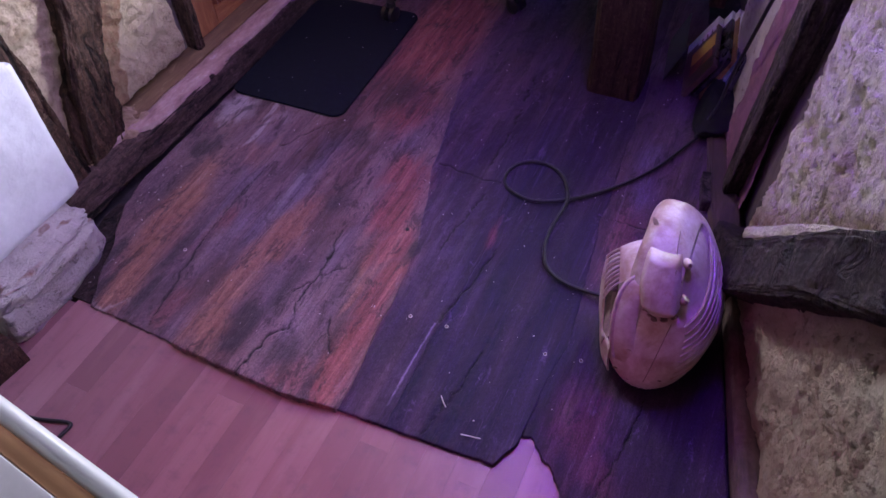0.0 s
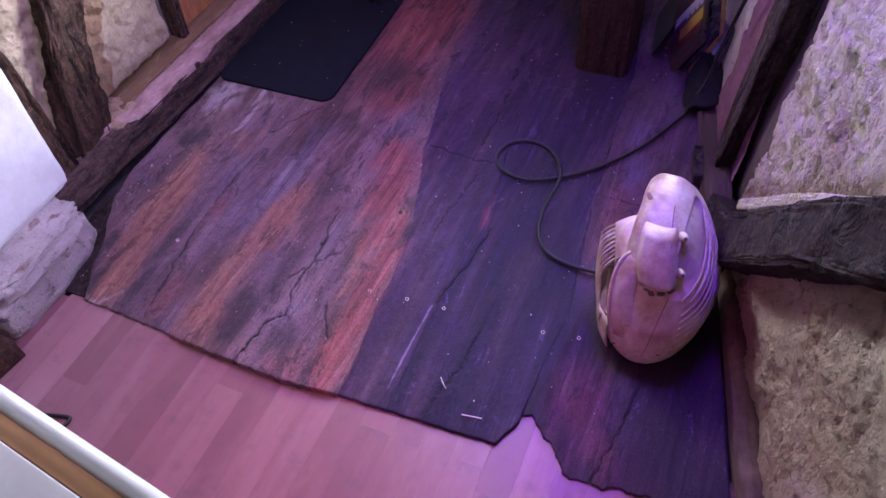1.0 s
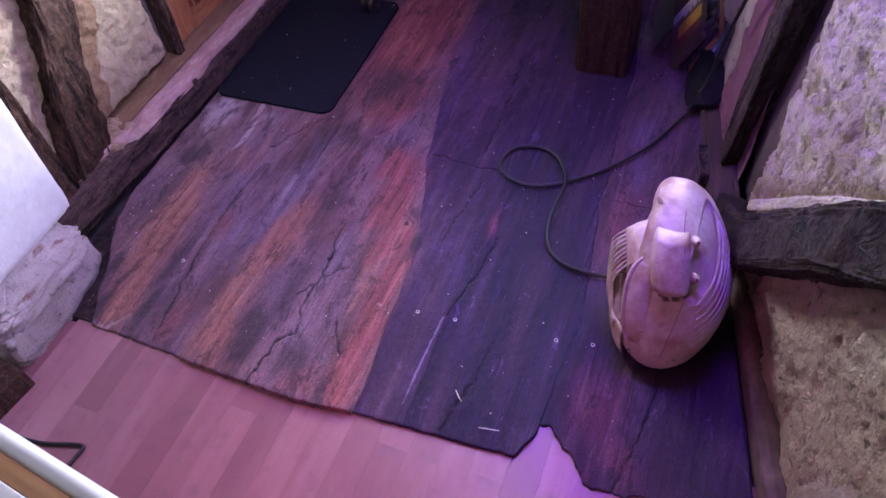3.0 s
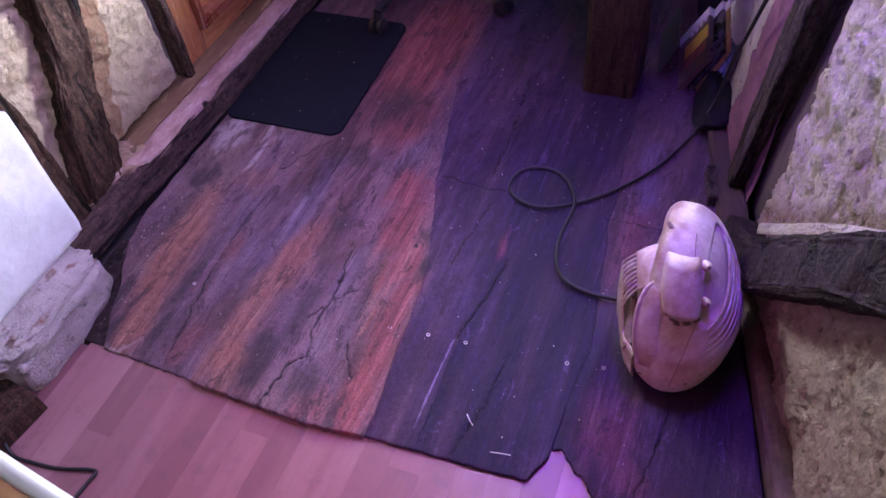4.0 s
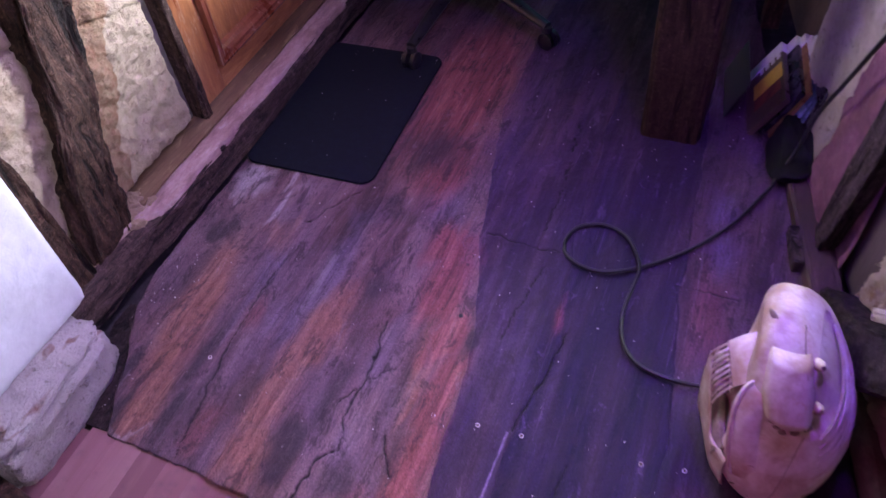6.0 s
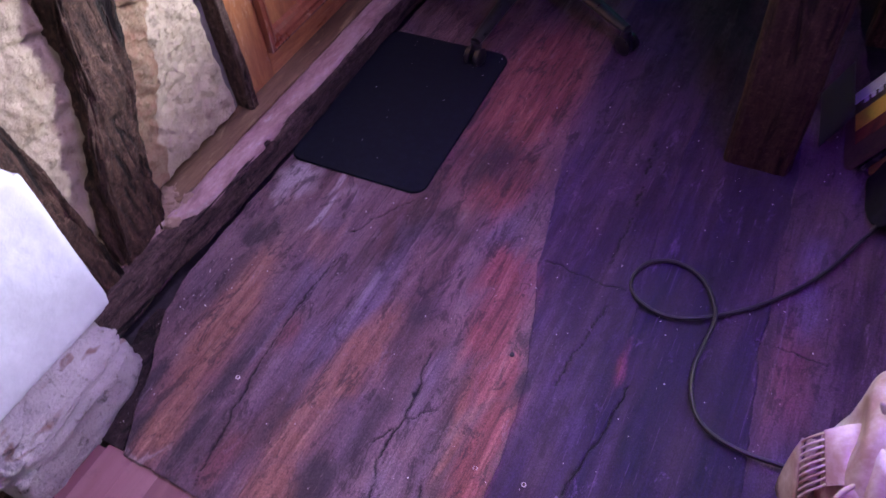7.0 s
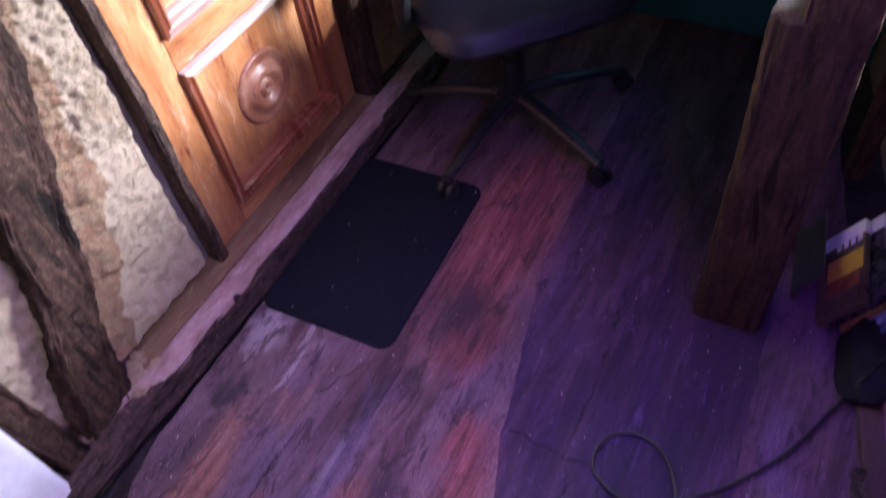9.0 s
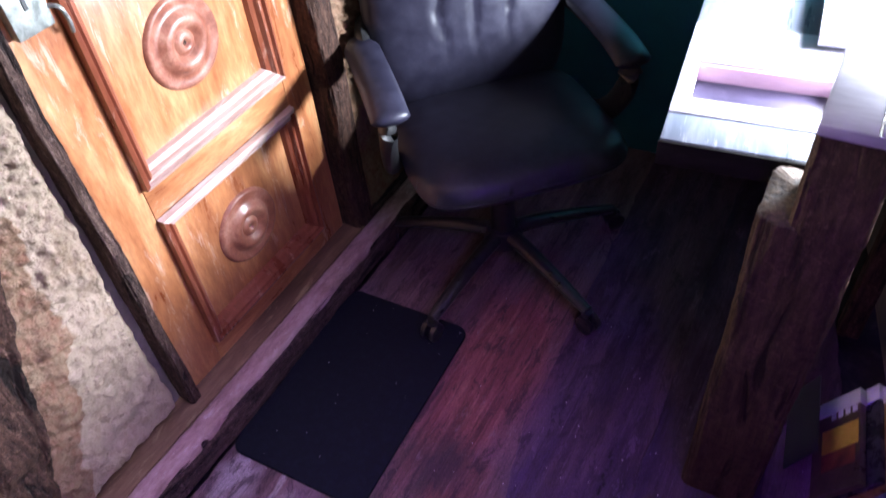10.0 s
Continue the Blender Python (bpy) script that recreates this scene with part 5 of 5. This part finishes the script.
    # torn flap with a toothed grille on the west flank
    path = smooth_line([(1.345, 1.150, 0.0), (1.323, 1.178, 0.0), (1.308, 1.214, 0.0), (1.295, 1.254, 0.0), (1.281, 1.292, 0.0)], 10)
    n = len(path)
    F = np.zeros((n, 12, 3))
    for i, q in enumerate(path):
        k = i / (n - 1)
        top = 0.108 - 0.012 * math.sin(k * 2.6) + 0.102 * max(0.0, k - 0.40) / 0.60 + 0.004 * float(vnoise(np.array(k * 9.0), np.array(0.3), 7))
        low = 0.028 + 0.006 * k
        for j in range(6):
            z = low + (top - low) * j / 5
            bow = 0.003 * math.sin(math.pi * j / 5)
            lean = 1 - j / 5
            F[i, j] = (q.x - bow + 0.006 * lean, q.y - 0.006 * lean, z)
            F[i, 11 - j] = (q.x - bow + 0.006 * lean + 0.0035, q.y - 0.006 * lean + 0.001, z - 0.001)
    sheet("flap", F, M_SHELL, t, "torn pale plastic flap", wrap=True)
    # the vent grille between the flap and the ear
    for k in range(9):
        u = k / 8
        a, b = Vector((1.283 + 0.020 * u, 1.288 - 0.066 * u, 0.199 - 0.044 * u)), Vector((1.304 + 0.020 * u, 1.300 - 0.068 * u, 0.226 - 0.020 * u))
        line = smooth_line([a, a.lerp(b, 0.35) + Vector((-0.002, -0.002, 0.006)), a.lerp(b, 0.75) + Vector((0, -0.001, 0.005)), b], 5)
        part("vent_tooth", sweep(line, 0.0021, 6), M_SHELL, t)
    # a dark tube fills the gap in place of shade behind the grille
    part("vent_backing", sweep(smooth_line([(1.300, 1.300, 0.196), (1.306, 1.268, 0.186), (1.314, 1.236, 0.172)], 6), 0.012, 10, squash=0.8), M_SHELL_IN, t, "dark filler for the shade behind the vent grille")
    # the raised rim beside the hollow, and the ear above it
    rim_line = smooth_line([(1.356, 1.232, 0.246), (1.340, 1.214, 0.232), (1.334, 1.192, 0.205), (1.337, 1.168, 0.165), (1.346, 1.148, 0.122), (1.358, 1.136, 0.092)], 8)
    part("rim", sweep(rim_line, 0.008, 12, radii=[0.003 + 0.002 * math.sin(math.pi * min(1.0, k / 40)) for k in range(41)]), M_SHELL, t, "thick rounded rim of the broken opening")
    n = len(rim_line)
    C = np.zeros((n, 14, 3))
    for i, q in enumerate(rim_line):
        fade = math.sin(math.pi * min(1.0, 0.15 + 0.95 * i / (n - 1)))
        inner = Vector((q.x + 0.046, float(np.interp(q.z, r[:, 0], r[:, 3])) + 0.003, q.z))
        for j in range(14):
            u = j / 13
            C[i, j] = q.lerp(inner, u)
            C[i, j, 1] -= 0.009 * fade * math.sin(math.pi * u) ** 0.7
    sheet("cheek_panel", C, M_SHELL, t)
    E = np.zeros((18, 16, 3))
    for i in range(18):
        u = i / 17
        inner, outer = Vector((1.352, 1.330 - 0.098 * u, 0.246 - 0.016 * u)), Vector((1.303 + 0.022 * u, 1.304 - 0.074 * u, 0.227 - 0.022 * u))
        for j in range(16):
            v = j / 11
            q = inner.lerp(outer, min(v, 1.0))
            swell = 0.010 * math.sin(math.pi * min(v, 1.0)) * math.sin(math.pi * (0.12 + 0.80 * u))
            drop = max(0.0, v - 1.0) * 0.11 * (1 - 0.4 * u)
            E[i, j] = (q.x - 0.2 * swell + 0.12 * drop, q.y, q.z + swell - drop)
    sheet("ear", E, M_SHELL, t, "smooth lug beside the vent grille")
    # a dark tube paints the shade between flap and body
    part("inner_liner", sweep(smooth_line([(1.336, 1.175, 0.080), (1.326, 1.21, 0.088), (1.317, 1.26, 0.10), (1.310, 1.305, 0.115)], 6), 0.014, 10, squash=2.2), M_SHELL_IN, t, "dark filler for the shade inside the housing")
    for x, y, z in ((1.365, 1.1345, 0.062), (1.398, 1.127, 0.050), (1.452, 1.131, 0.075), (1.383, 1.143, 0.125)):
        part("scuff", lathe([(0.0, 0.0006), (0.0028, 0.0005), (0.0034, -0.001)], 10, Matrix.Translation((x, y, z)) @ pose(0, 0, 0, 80, 0, 0) @ Matrix.Diagonal((1.8, 0.6, 1, 1))), M_SHELL_IN, t)
    return t


shell_thing()


# ---------------------------------------------------------------- north end: post, desk, chair, packs
def post():
    """The old post with a notch cut into its west side for the desk board."""
    t = thing("wooden_post", "dark brown squared wooden post with a notched top, cracked on top", "post")
    beam("shaft", [(1.084, 2.115, -0.02), (1.084, 2.115, 0.25), (1.085, 2.118, 0.55), (1.085, 2.12, 0.798)], 0.150, 0.140, (1, 0, 0), M_POST, t, "", 41, 0.003, 0.26)
    beam("head", [(1.107, 2.118, 0.790), (1.107, 2.118, 0.85), (1.107, 2.118, 0.963)], 0.106, 0.137, (1, 0, 0), M_POST, t, "", 43, 0.002, 0.16)
    # a pale slab for the post's top: strong daylight put into the colour
    part("top_board", solid((1.051, 2.048, 0.963), (1.34, 2.26, 0.982), 0.004), M_DESK, t, "split post top, made pale for the daylight on it")
    part("split", solid((1.121, 2.047, 0.9815), (1.125, 2.20, 0.983), 0.0005, 1), M_OAK, t)
    return t


M_POST = timber_material("brown_post_wood", (0.020, 0.010, 0.005), (0.050, 0.027, 0.014), (0.086, 0.050, 0.028), (0.11, 0.066, 0.040), (1, 1, 0.12), (0.55, 0.75), 0.5)
post()


def desk():
    t = thing("desk", "pale wooden desk with a long slot in its top, brightly lit", "desk", (0.822, 2.180, 0.0), 7.5)
    z0, z1 = 0.762, 0.800
    part("front_board", solid((0.0, 0.0, z0 + 0.006), (0.60, 0.080, z1), 0.003), M_DESK_GREY, t, "streaked blue-grey front board")
    # near-black strip: the shade on the front face is painted
    part("front_edge", solid((-0.002, -0.006, z0 - 0.012), (0.60, -0.0005, z1 - 0.002), 0.002), M_DESK_SHADED, t, "front edge darkened as if in shade")
    part("slot_front", solid((0.0, 0.0815, z0), (0.60, 0.130, z1 + 0.002), 0.002), M_DESK, t)
    part("slot_side", solid((0.0, 0.131, z0), (0.028, 0.255, z1 + 0.002), 0.002), M_DESK, t)
    part("slot_side", solid((0.285, 0.131, z0), (0.60, 0.255, z1 + 0.002), 0.002), M_DESK, t)
    part("slot_back", solid((0.0, 0.256, z0 - 0.049), (0.60, 0.40, z1 + 0.002), 0.002), M_DESK, t)
    part("back_board", solid((0.0, 0.4015, z0), (0.52, 0.80, z1 - 0.004), 0.003), M_DESK_GREY, t, "streaked blue-grey back board")
    # added sheets: pink light on the far wall, shadow on the bottom
    part("slot_lining", solid((0.0285, 0.249, z0 + 0.0005), (0.2845, 0.2555, z1 - 0.003), 0.001), M_SLOT_WALL_LIT, t, "slot wall coloured for the pink light on it")
    part("slot_floor", solid((0.0285, 0.1305, z0 - 0.010), (0.2845, 0.2485, z0 + 0.002), 0.001), M_SLOT_SHADED, t, "bottom of the slot, darkened as if in shadow")
    for x, y in ((0.36, 0.74), (0.50, 0.40)):
        part("leg", solid((x - 0.025, y - 0.025, 0.0), (x + 0.025, y + 0.025, z0), 0.004), M_OAK, t)
    return t


# Pink light on the slot's far wall, put into its colour.
M_SLOT_WALL_LIT = surface("pink_lit_slot_wall", (0.42, 0.22, 0.32), (0.52, 0.30, 0.41), (0.58, 0.37, 0.47), 10, (0.2, 1, 1), (0.5, 0.7), 0.1, 0.001)
M_DESK_GREY = surface("streaked_grey_desk", (0.085, 0.095, 0.125), (0.125, 0.138, 0.175), (0.20, 0.21, 0.25), 26, (1, 0.12, 1), (0.25, 0.45), 0.2, 0.002, spread=(0.3, 0.48, 0.66), wear=(0.42, 0.43, 0.46))
# Shadow at the bottom of the slot, put into its colour.
M_SLOT_SHADED = surface("shaded_slot_floor", (0.020, 0.014, 0.034), (0.034, 0.025, 0.056), (0.055, 0.042, 0.08), 20, rough=(0.4, 0.6))
# Almost black, to paint the shade on the desk's front face.
M_DESK_SHADED = surface("shaded_desk_edge", (0.006, 0.005, 0.005), (0.012, 0.010, 0.010), (0.03, 0.026, 0.026), 22, (0.25, 1, 1), (0.5, 0.7), 0.2, 0.002, spread=(0.3, 0.5, 0.75), specular=0.08)
desk()


def desk_tray():
    t = thing("white_tray", "white board with a thick grey edge lying on the desk", "board", (1.000, 2.545, 0.8025), 6.0)
    part("board", solid((0.0, 0.0, 0.012), (0.36, 0.26, 0.030), 0.003), M_DESK, t)
    # the feet take the same darkened colour
    for x in (0.03, 0.30):
        part("foot", solid((x, 0.02, 0.0), (x + 0.03, 0.24, 0.0122), 0.002), M_DESK_SHADED, t)
    return t


desk_tray()


def office_chair():
    t = thing("office_chair", "black leather office chair with padded arms on a five-star base", "chair", (0.351, 2.508, 0.0), 46.0)
    # local: the sitter looks along -y

    def cushion(name, w, d, h, m, pucker=0.0, seed=0, crown=0.012, label=""):
        a, b = 54, 54
        U, V = np.meshgrid(np.linspace(-1, 1, a), np.linspace(-1, 1, b), indexing="ij")
        sides = []
        for sgn in (1, -1):
            k = np.maximum(np.abs(U), np.abs(V))
            ang = np.arctan2(V, U)
            c, s = np.cos(ang), np.sin(ang)
            sup = (np.abs(c) ** 5 + np.abs(s) ** 5) ** (-1 / 5)
            X, Y = k * c * sup * w / 2, k * s * sup * d / 2
            Z = sgn * (h / 2) * (1 - k ** 5) ** 0.42
            if sgn > 0:
                Z = Z + crown * (1 - k ** 2)
                if pucker:
                    wave = np.abs(np.sin(X / w * 19.0 + 0.5 * fbm(X, Y, 9, 2, seed)))
                    Z = Z - pucker * (1 - wave) ** 3 * np.clip((V + 0.62) / 0.5, 0, 1) * np.clip((0.62 - np.abs(U)) / 0.2, 0, 1) * (1 - k ** 4)
                Z = Z + 0.0007 * fbm(X, Y, 16, 3, seed)
            sides.append(np.stack([X, Y, Z], -1))
        bm = bmesh.new()
        for P in sides:
            vs = [[bm.verts.new(m @ Vector(P[i, j])) for j in range(b)] for i in range(a)]
            for i in range(a - 1):
                for j in range(b - 1):
                    bm.faces.new((vs[i][j], vs[i + 1][j], vs[i + 1][j + 1], vs[i][j + 1]))
        bmesh.ops.remove_doubles(bm, verts=bm.verts, dist=1e-5)
        bmesh.ops.recalc_face_normals(bm, faces=bm.faces)
        return part(name, bm, M_LEATHER, t, label, angle=80)

    cushion("seat", 0.530, 0.500, 0.100, pose(0, -0.010, 0.455, -4, 0, 0), 0.0, 2, 0.012)
    part("piping", sweep(smooth_line([(0.235 * math.cos(radians(a)) * (abs(math.cos(radians(a))) ** 5 + abs(math.sin(radians(a))) ** 5) ** -0.2 * 1.10, -0.010 + 0.226 * math.sin(radians(a)) * (abs(math.cos(radians(a))) ** 5 + abs(math.sin(radians(a))) ** 5) ** -0.2 * 1.10, 0.452 - 0.016 * math.sin(radians(a))) for a in range(0, 361, 10)], 3), 0.005, 6), M_LEATHER, t)
    cushion("backrest", 0.530, 0.700, 0.120, pose(0, 0.265, 0.775, 78, 0, 0), 0.018, 5, 0.020, "black pleated leather backrest")
    part("seat_plate", solid((-0.11, -0.12, 0.375), (0.11, 0.12, 0.408), 0.008), M_CHAIRP, t)
    part("back_bar", sweep(smooth_line([(0, 0.10, 0.39), (0, 0.27, 0.395), (0, 0.34, 0.47), (0, 0.345, 0.62)], 6), 0.025, 10, squash=0.6), M_CHAIRP, t)
    for s in (-1, 1):
        arm = part("armrest", sweep(smooth_line([(s * 0.255, 0.05, 0.42), (s * 0.285, -0.01, 0.45), (s * 0.296, -0.075, 0.545), (s * 0.294, -0.085, 0.620), (s * 0.290, 0.03, 0.646), (s * 0.285, 0.14, 0.650), (s * 0.275, 0.23, 0.655), (s * 0.26, 0.29, 0.66)], 8), 0.021, 12, squash=1.5), M_CHAIRP, t)
        pad = []
        for y, z in ((-0.122, 0.634), (-0.105, 0.648), (-0.04, 0.660), (0.05, 0.664), (0.14, 0.664), (0.22, 0.662)):
            pad.append((s * 0.288, y, z))
        part("pad", sweep(smooth_line(pad, 6), 0.03, 18, squash=0.46, radii=[0.016 + 0.029 * min(1, (k / 4) ** 0.5) * min(1, ((30 - k) / 5 + 0.3)) for k in range(31)]), M_LEATHER, arm, "glossy black padded arm top")
    part("gas_column", lathe([(0.0, 0.38), (0.024, 0.38), (0.024, 0.24), (0.034, 0.24), (0.034, 0.09), (0.0, 0.09)], 24), M_CHAIRP, t)
    part("hub", lathe([(0.0, 0.135), (0.045, 0.130), (0.055, 0.110), (0.055, 0.075), (0.0, 0.070)], 28), M_CHAIRP, t)
    for k in range(5):
        a = radians(-142.7 + 72 * k)
        d = Vector((math.cos(a), math.sin(a), 0))
        line = [d * q + Vector((0, 0, z)) for q, z in ((0.03, 0.112), (0.12, 0.108), (0.22, 0.094), (0.30, 0.078), (0.345, 0.070))]
        leg = part("base_leg", sweep(smooth_line(line, 5), 0.02, 10, squash=0.75, radii=[0.026 - 0.0005 * q for q in range(21)]), M_CHAIRP, t)
        caster = part("caster", lathe([(0.0, 0.016), (0.014, 0.016), (0.016, 0.0), (0.0, 0.0)], 16, Matrix.Translation(d * 0.345 + Vector((0, 0, 0.052)))), M_CHAIRP, leg)
        side = Vector((-d.y, d.x, 0))
        bm = bmesh.new()
        for q in (-1, 1):
            m = Matrix.Translation(d * 0.352 + side * 0.014 * q + Vector((0, 0, 0.0275))) @ side.to_track_quat("Z", "Y").to_matrix().to_4x4()
            w = lathe([(0.0, 0.010), (0.020, 0.010), (0.0265, 0.006), (0.0265, -0.006), (0.020, -0.010), (0.0, -0.010)], 24, m)
            tmp = bpy.data.meshes.new("wheel_tmp")
            w.to_mesh(tmp)
            w.free()
            bm.from_mesh(tmp)
            bpy.data.meshes.remove(tmp)
        part("wheel", bm, M_CHAIRP, leg)
    return t


office_chair()


# ---------------------------------------------------------------- packs by the east wall
def packs():
    """Flat printed packs standing on edge, leaning on the wall."""
    lay = [(1.270, 2.125, 0.235, 0.135, 0.016, 29, M_PACK_BROWN), (1.300, 2.135, 0.240, 0.150, 0.013, 27, M_PACK_DARK), (1.322, 2.125, 0.245, 0.160, 0.012, 24, M_PACK_OCHRE), (1.341, 2.105, 0.240, 0.170, 0.012, 20, M_PACK_BLUE), (1.359, 2.085, 0.235, 0.185, 0.010, 15, M_PACK_BLUE), (1.374, 2.060, 0.235, 0.205, 0.010, 11, M_PACK_DARK)]
    labels = ("brown printed pack with a yellow field and white end flap", "dark printed pack leaning in a row", "ochre printed pack leaning in a row", "blue-grey shiny pack leaning in a row", "blue-grey shiny pack leaning in a row", "dark printed pack leaning on the wall")
    for (x, y, length, h, w, lean, mat), label in zip(lay, labels):
        t = thing("printed_pack", label, "pack", (x, y, 0.003), 8.0, "printed packs")
        t.matrix_world = pose(x, y, 0.0035, 0, lean, 8.0)
        part("box", solid((0.0, 0.0, 0.0), (w, length, h), 0.0015), mat, t)
        part("end_flap", solid((-0.0016, length - 0.034, 0.004), (w + 0.001, length + 0.006, h + 0.001), 0.001), M_PAPER, t, "white card end flap")
        if mat is M_PACK_BROWN:
            part("yellow_field", solid((-0.0012, length - 0.135, 0.030), (0.0, length - 0.075, h - 0.004), 0.0004, 1), M_YELLOW, t, "yellow printed field")
            part("red_field", solid((-0.0011, 0.055, 0.030), (0.0, length - 0.136, h - 0.012), 0.0004, 1), M_RUST, t, "rust-red printed field")
            for k, zz in enumerate((0.055, 0.075, 0.095, 0.115)):
                part("lettering_bar", solid((-0.0014, length - 0.052, zz), (0.0, length - 0.036, zz + 0.013), 0.0003, 1), M_PAPER, t)


M_PAPER = surface("white_card", (0.68, 0.70, 0.70), (0.79, 0.81, 0.81), (0.83, 0.85, 0.85), 20, rough=(0.5, 0.7), bump=0.05, dist=0.001)
M_PACK_BROWN = surface("brown_print", (0.05, 0.035, 0.025), (0.10, 0.07, 0.045), (0.15, 0.11, 0.07), 18, rough=(0.25, 0.4), bump=0.05, dist=0.001)
M_PACK_DARK = surface("dark_print", (0.015, 0.014, 0.018), (0.035, 0.032, 0.040), (0.09, 0.08, 0.09), 18, rough=(0.2, 0.35), bump=0.05, dist=0.001)
M_PACK_OCHRE = surface("ochre_print", (0.12, 0.05, 0.02), (0.28, 0.15, 0.05), (0.42, 0.27, 0.09), 24, rough=(0.25, 0.4), bump=0.05, dist=0.001)
M_PACK_BLUE = surface("blue_print", (0.03, 0.04, 0.06), (0.12, 0.17, 0.26), (0.35, 0.45, 0.60), 22, rough=(0.15, 0.3), bump=0.05, dist=0.001)
M_YELLOW = surface("yellow_print", (0.55, 0.36, 0.04), (0.70, 0.48, 0.06), (0.76, 0.56, 0.10), 30, rough=(0.3, 0.4), bump=0.03, dist=0.001)
M_RUST = surface("rust_print", (0.10, 0.03, 0.018), (0.26, 0.07, 0.035), (0.36, 0.13, 0.06), 26, rough=(0.3, 0.4), bump=0.03, dist=0.001)
packs()


def black_bag():
    """A low black bag slumped in front of the packs."""
    a, b = 24, 48
    ph, th = np.meshgrid(np.linspace(-math.pi / 2, math.pi / 2, a), np.linspace(0, 2 * math.pi, b, endpoint=False), indexing="ij")
    se = lambda v: np.sign(v) * np.abs(v) ** 0.5
    X, Y, Z = se(np.cos(ph)) * se(np.cos(th)), se(np.cos(ph)) * se(np.sin(th)), se(np.sin(ph))
    n = 1 + 0.07 * fbm(X * 2 + Z, Y * 2 - Z, 1.4, 3, 91)
    P = np.stack([1.376 + X * n * 0.040 - 0.12 * (Y * 0.095) + 0.015 * Z, 2.035 + Y * n * 0.095, np.maximum(0.040 + Z * n * 0.042 * (1 + 0.5 * Y), 0.002)], -1)
    t = sheet("black_bag", P, M_BAG, wrap=True)
    return tagged(t, "slumped black fabric bag beside the printed packs", "bag")


M_BAG = surface("black_fabric", (0.006, 0.006, 0.007), (0.011, 0.011, 0.013), (0.020, 0.020, 0.024), 40, rough=(0.7, 0.9), bump=0.4, dist=0.002, fine=500, specular=0.15)
black_bag()


def sleeve():
    """A clear plastic sleeve that leans beside the packs."""
    t = part("plastic_sleeve", solid((0.0, 0.0, 0.0), (0.003, 0.20, 0.115), 0.001), M_BIN)
    t.matrix_world = pose(1.205, 2.175, 0.004, 0, 22, 8)
    return tagged(t, "dim grey-green translucent plastic sleeve beside the packs", "sleeve")


M_BIN = plain("grey_green_plastic", (0.05, 0.06, 0.055), 0.35)
M_BIN.node_tree.nodes["Principled BSDF"].inputs["Transmission Weight"].default_value = 0.35
sleeve()


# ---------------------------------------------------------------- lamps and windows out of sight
# Fixtures added around the coloured lamps, never in view.
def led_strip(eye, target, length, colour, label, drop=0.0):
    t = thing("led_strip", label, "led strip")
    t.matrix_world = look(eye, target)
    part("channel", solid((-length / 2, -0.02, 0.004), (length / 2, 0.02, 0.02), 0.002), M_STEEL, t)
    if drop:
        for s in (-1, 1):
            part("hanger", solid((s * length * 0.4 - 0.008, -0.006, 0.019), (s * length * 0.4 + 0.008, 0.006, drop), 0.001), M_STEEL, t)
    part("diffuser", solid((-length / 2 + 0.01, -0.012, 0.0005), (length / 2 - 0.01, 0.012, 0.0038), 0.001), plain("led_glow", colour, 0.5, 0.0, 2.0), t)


led_strip((1.2817, 1.5414, 1.4097), (1.04, 1.34, 0.0), 0.42, (0.20, 0.02, 1.0), "unseen violet glowing led strip, assumed hung from the ceiling", 0.74)
led_strip((0.8020, 1.7531, 2.0692), (0.34, 1.05, 0.10), 0.52, (0.74, 0.47, 1.0), "unseen lavender glowing light bar, assumed under the ceiling", 0.09)
led_strip((0.9190, 0.3667, 0.8408), (1.04, 0.74, 0.0), 0.62, (0.90, 0.10, 0.72), "unseen pink glowing led strip, assumed under the worktop")


def window(name, m, w, h):
    """An unseen casement in its opening: four frame bars, a mullion, a pane."""
    t = tagged(new(name), "unseen white-painted casement window", "window", kind="structure")
    t.matrix_world = m
    for a, b, c, d in ((-w / 2, -w / 2 + 0.04, 0, h), (w / 2 - 0.04, w / 2, 0, h), (-w / 2 + 0.041, w / 2 - 0.041, 0, 0.04), (-w / 2 + 0.041, w / 2 - 0.041, h - 0.04, h)):
        part("frame_bar", solid((a, -0.02, c), (b, 0.02, d), 0.003), M_LEDGE_LIP, t)


# Window added around the east fill lamp; none is known there.
window("fill_window_1", Matrix.Translation((east(0.60) + 0.22, 0.60, 1.45)) @ pose(0, 0, 0, 0, 0, 103.3), 0.64, 0.57)
window("window_2", Matrix.Translation((east(2.60) + 0.18, 2.62, 0.98)) @ pose(0, 0, 0, 0, 0, 103.3), 0.80, 0.87)

# Window added around the south fill lamp, out of view.
window("fill_window_3", pose(0.95, -1.27, 1.12, 0, 0, 0), 1.08, 0.88)

# ---------------------------------------------------------------- pieces of the laminate
laminate_strips()
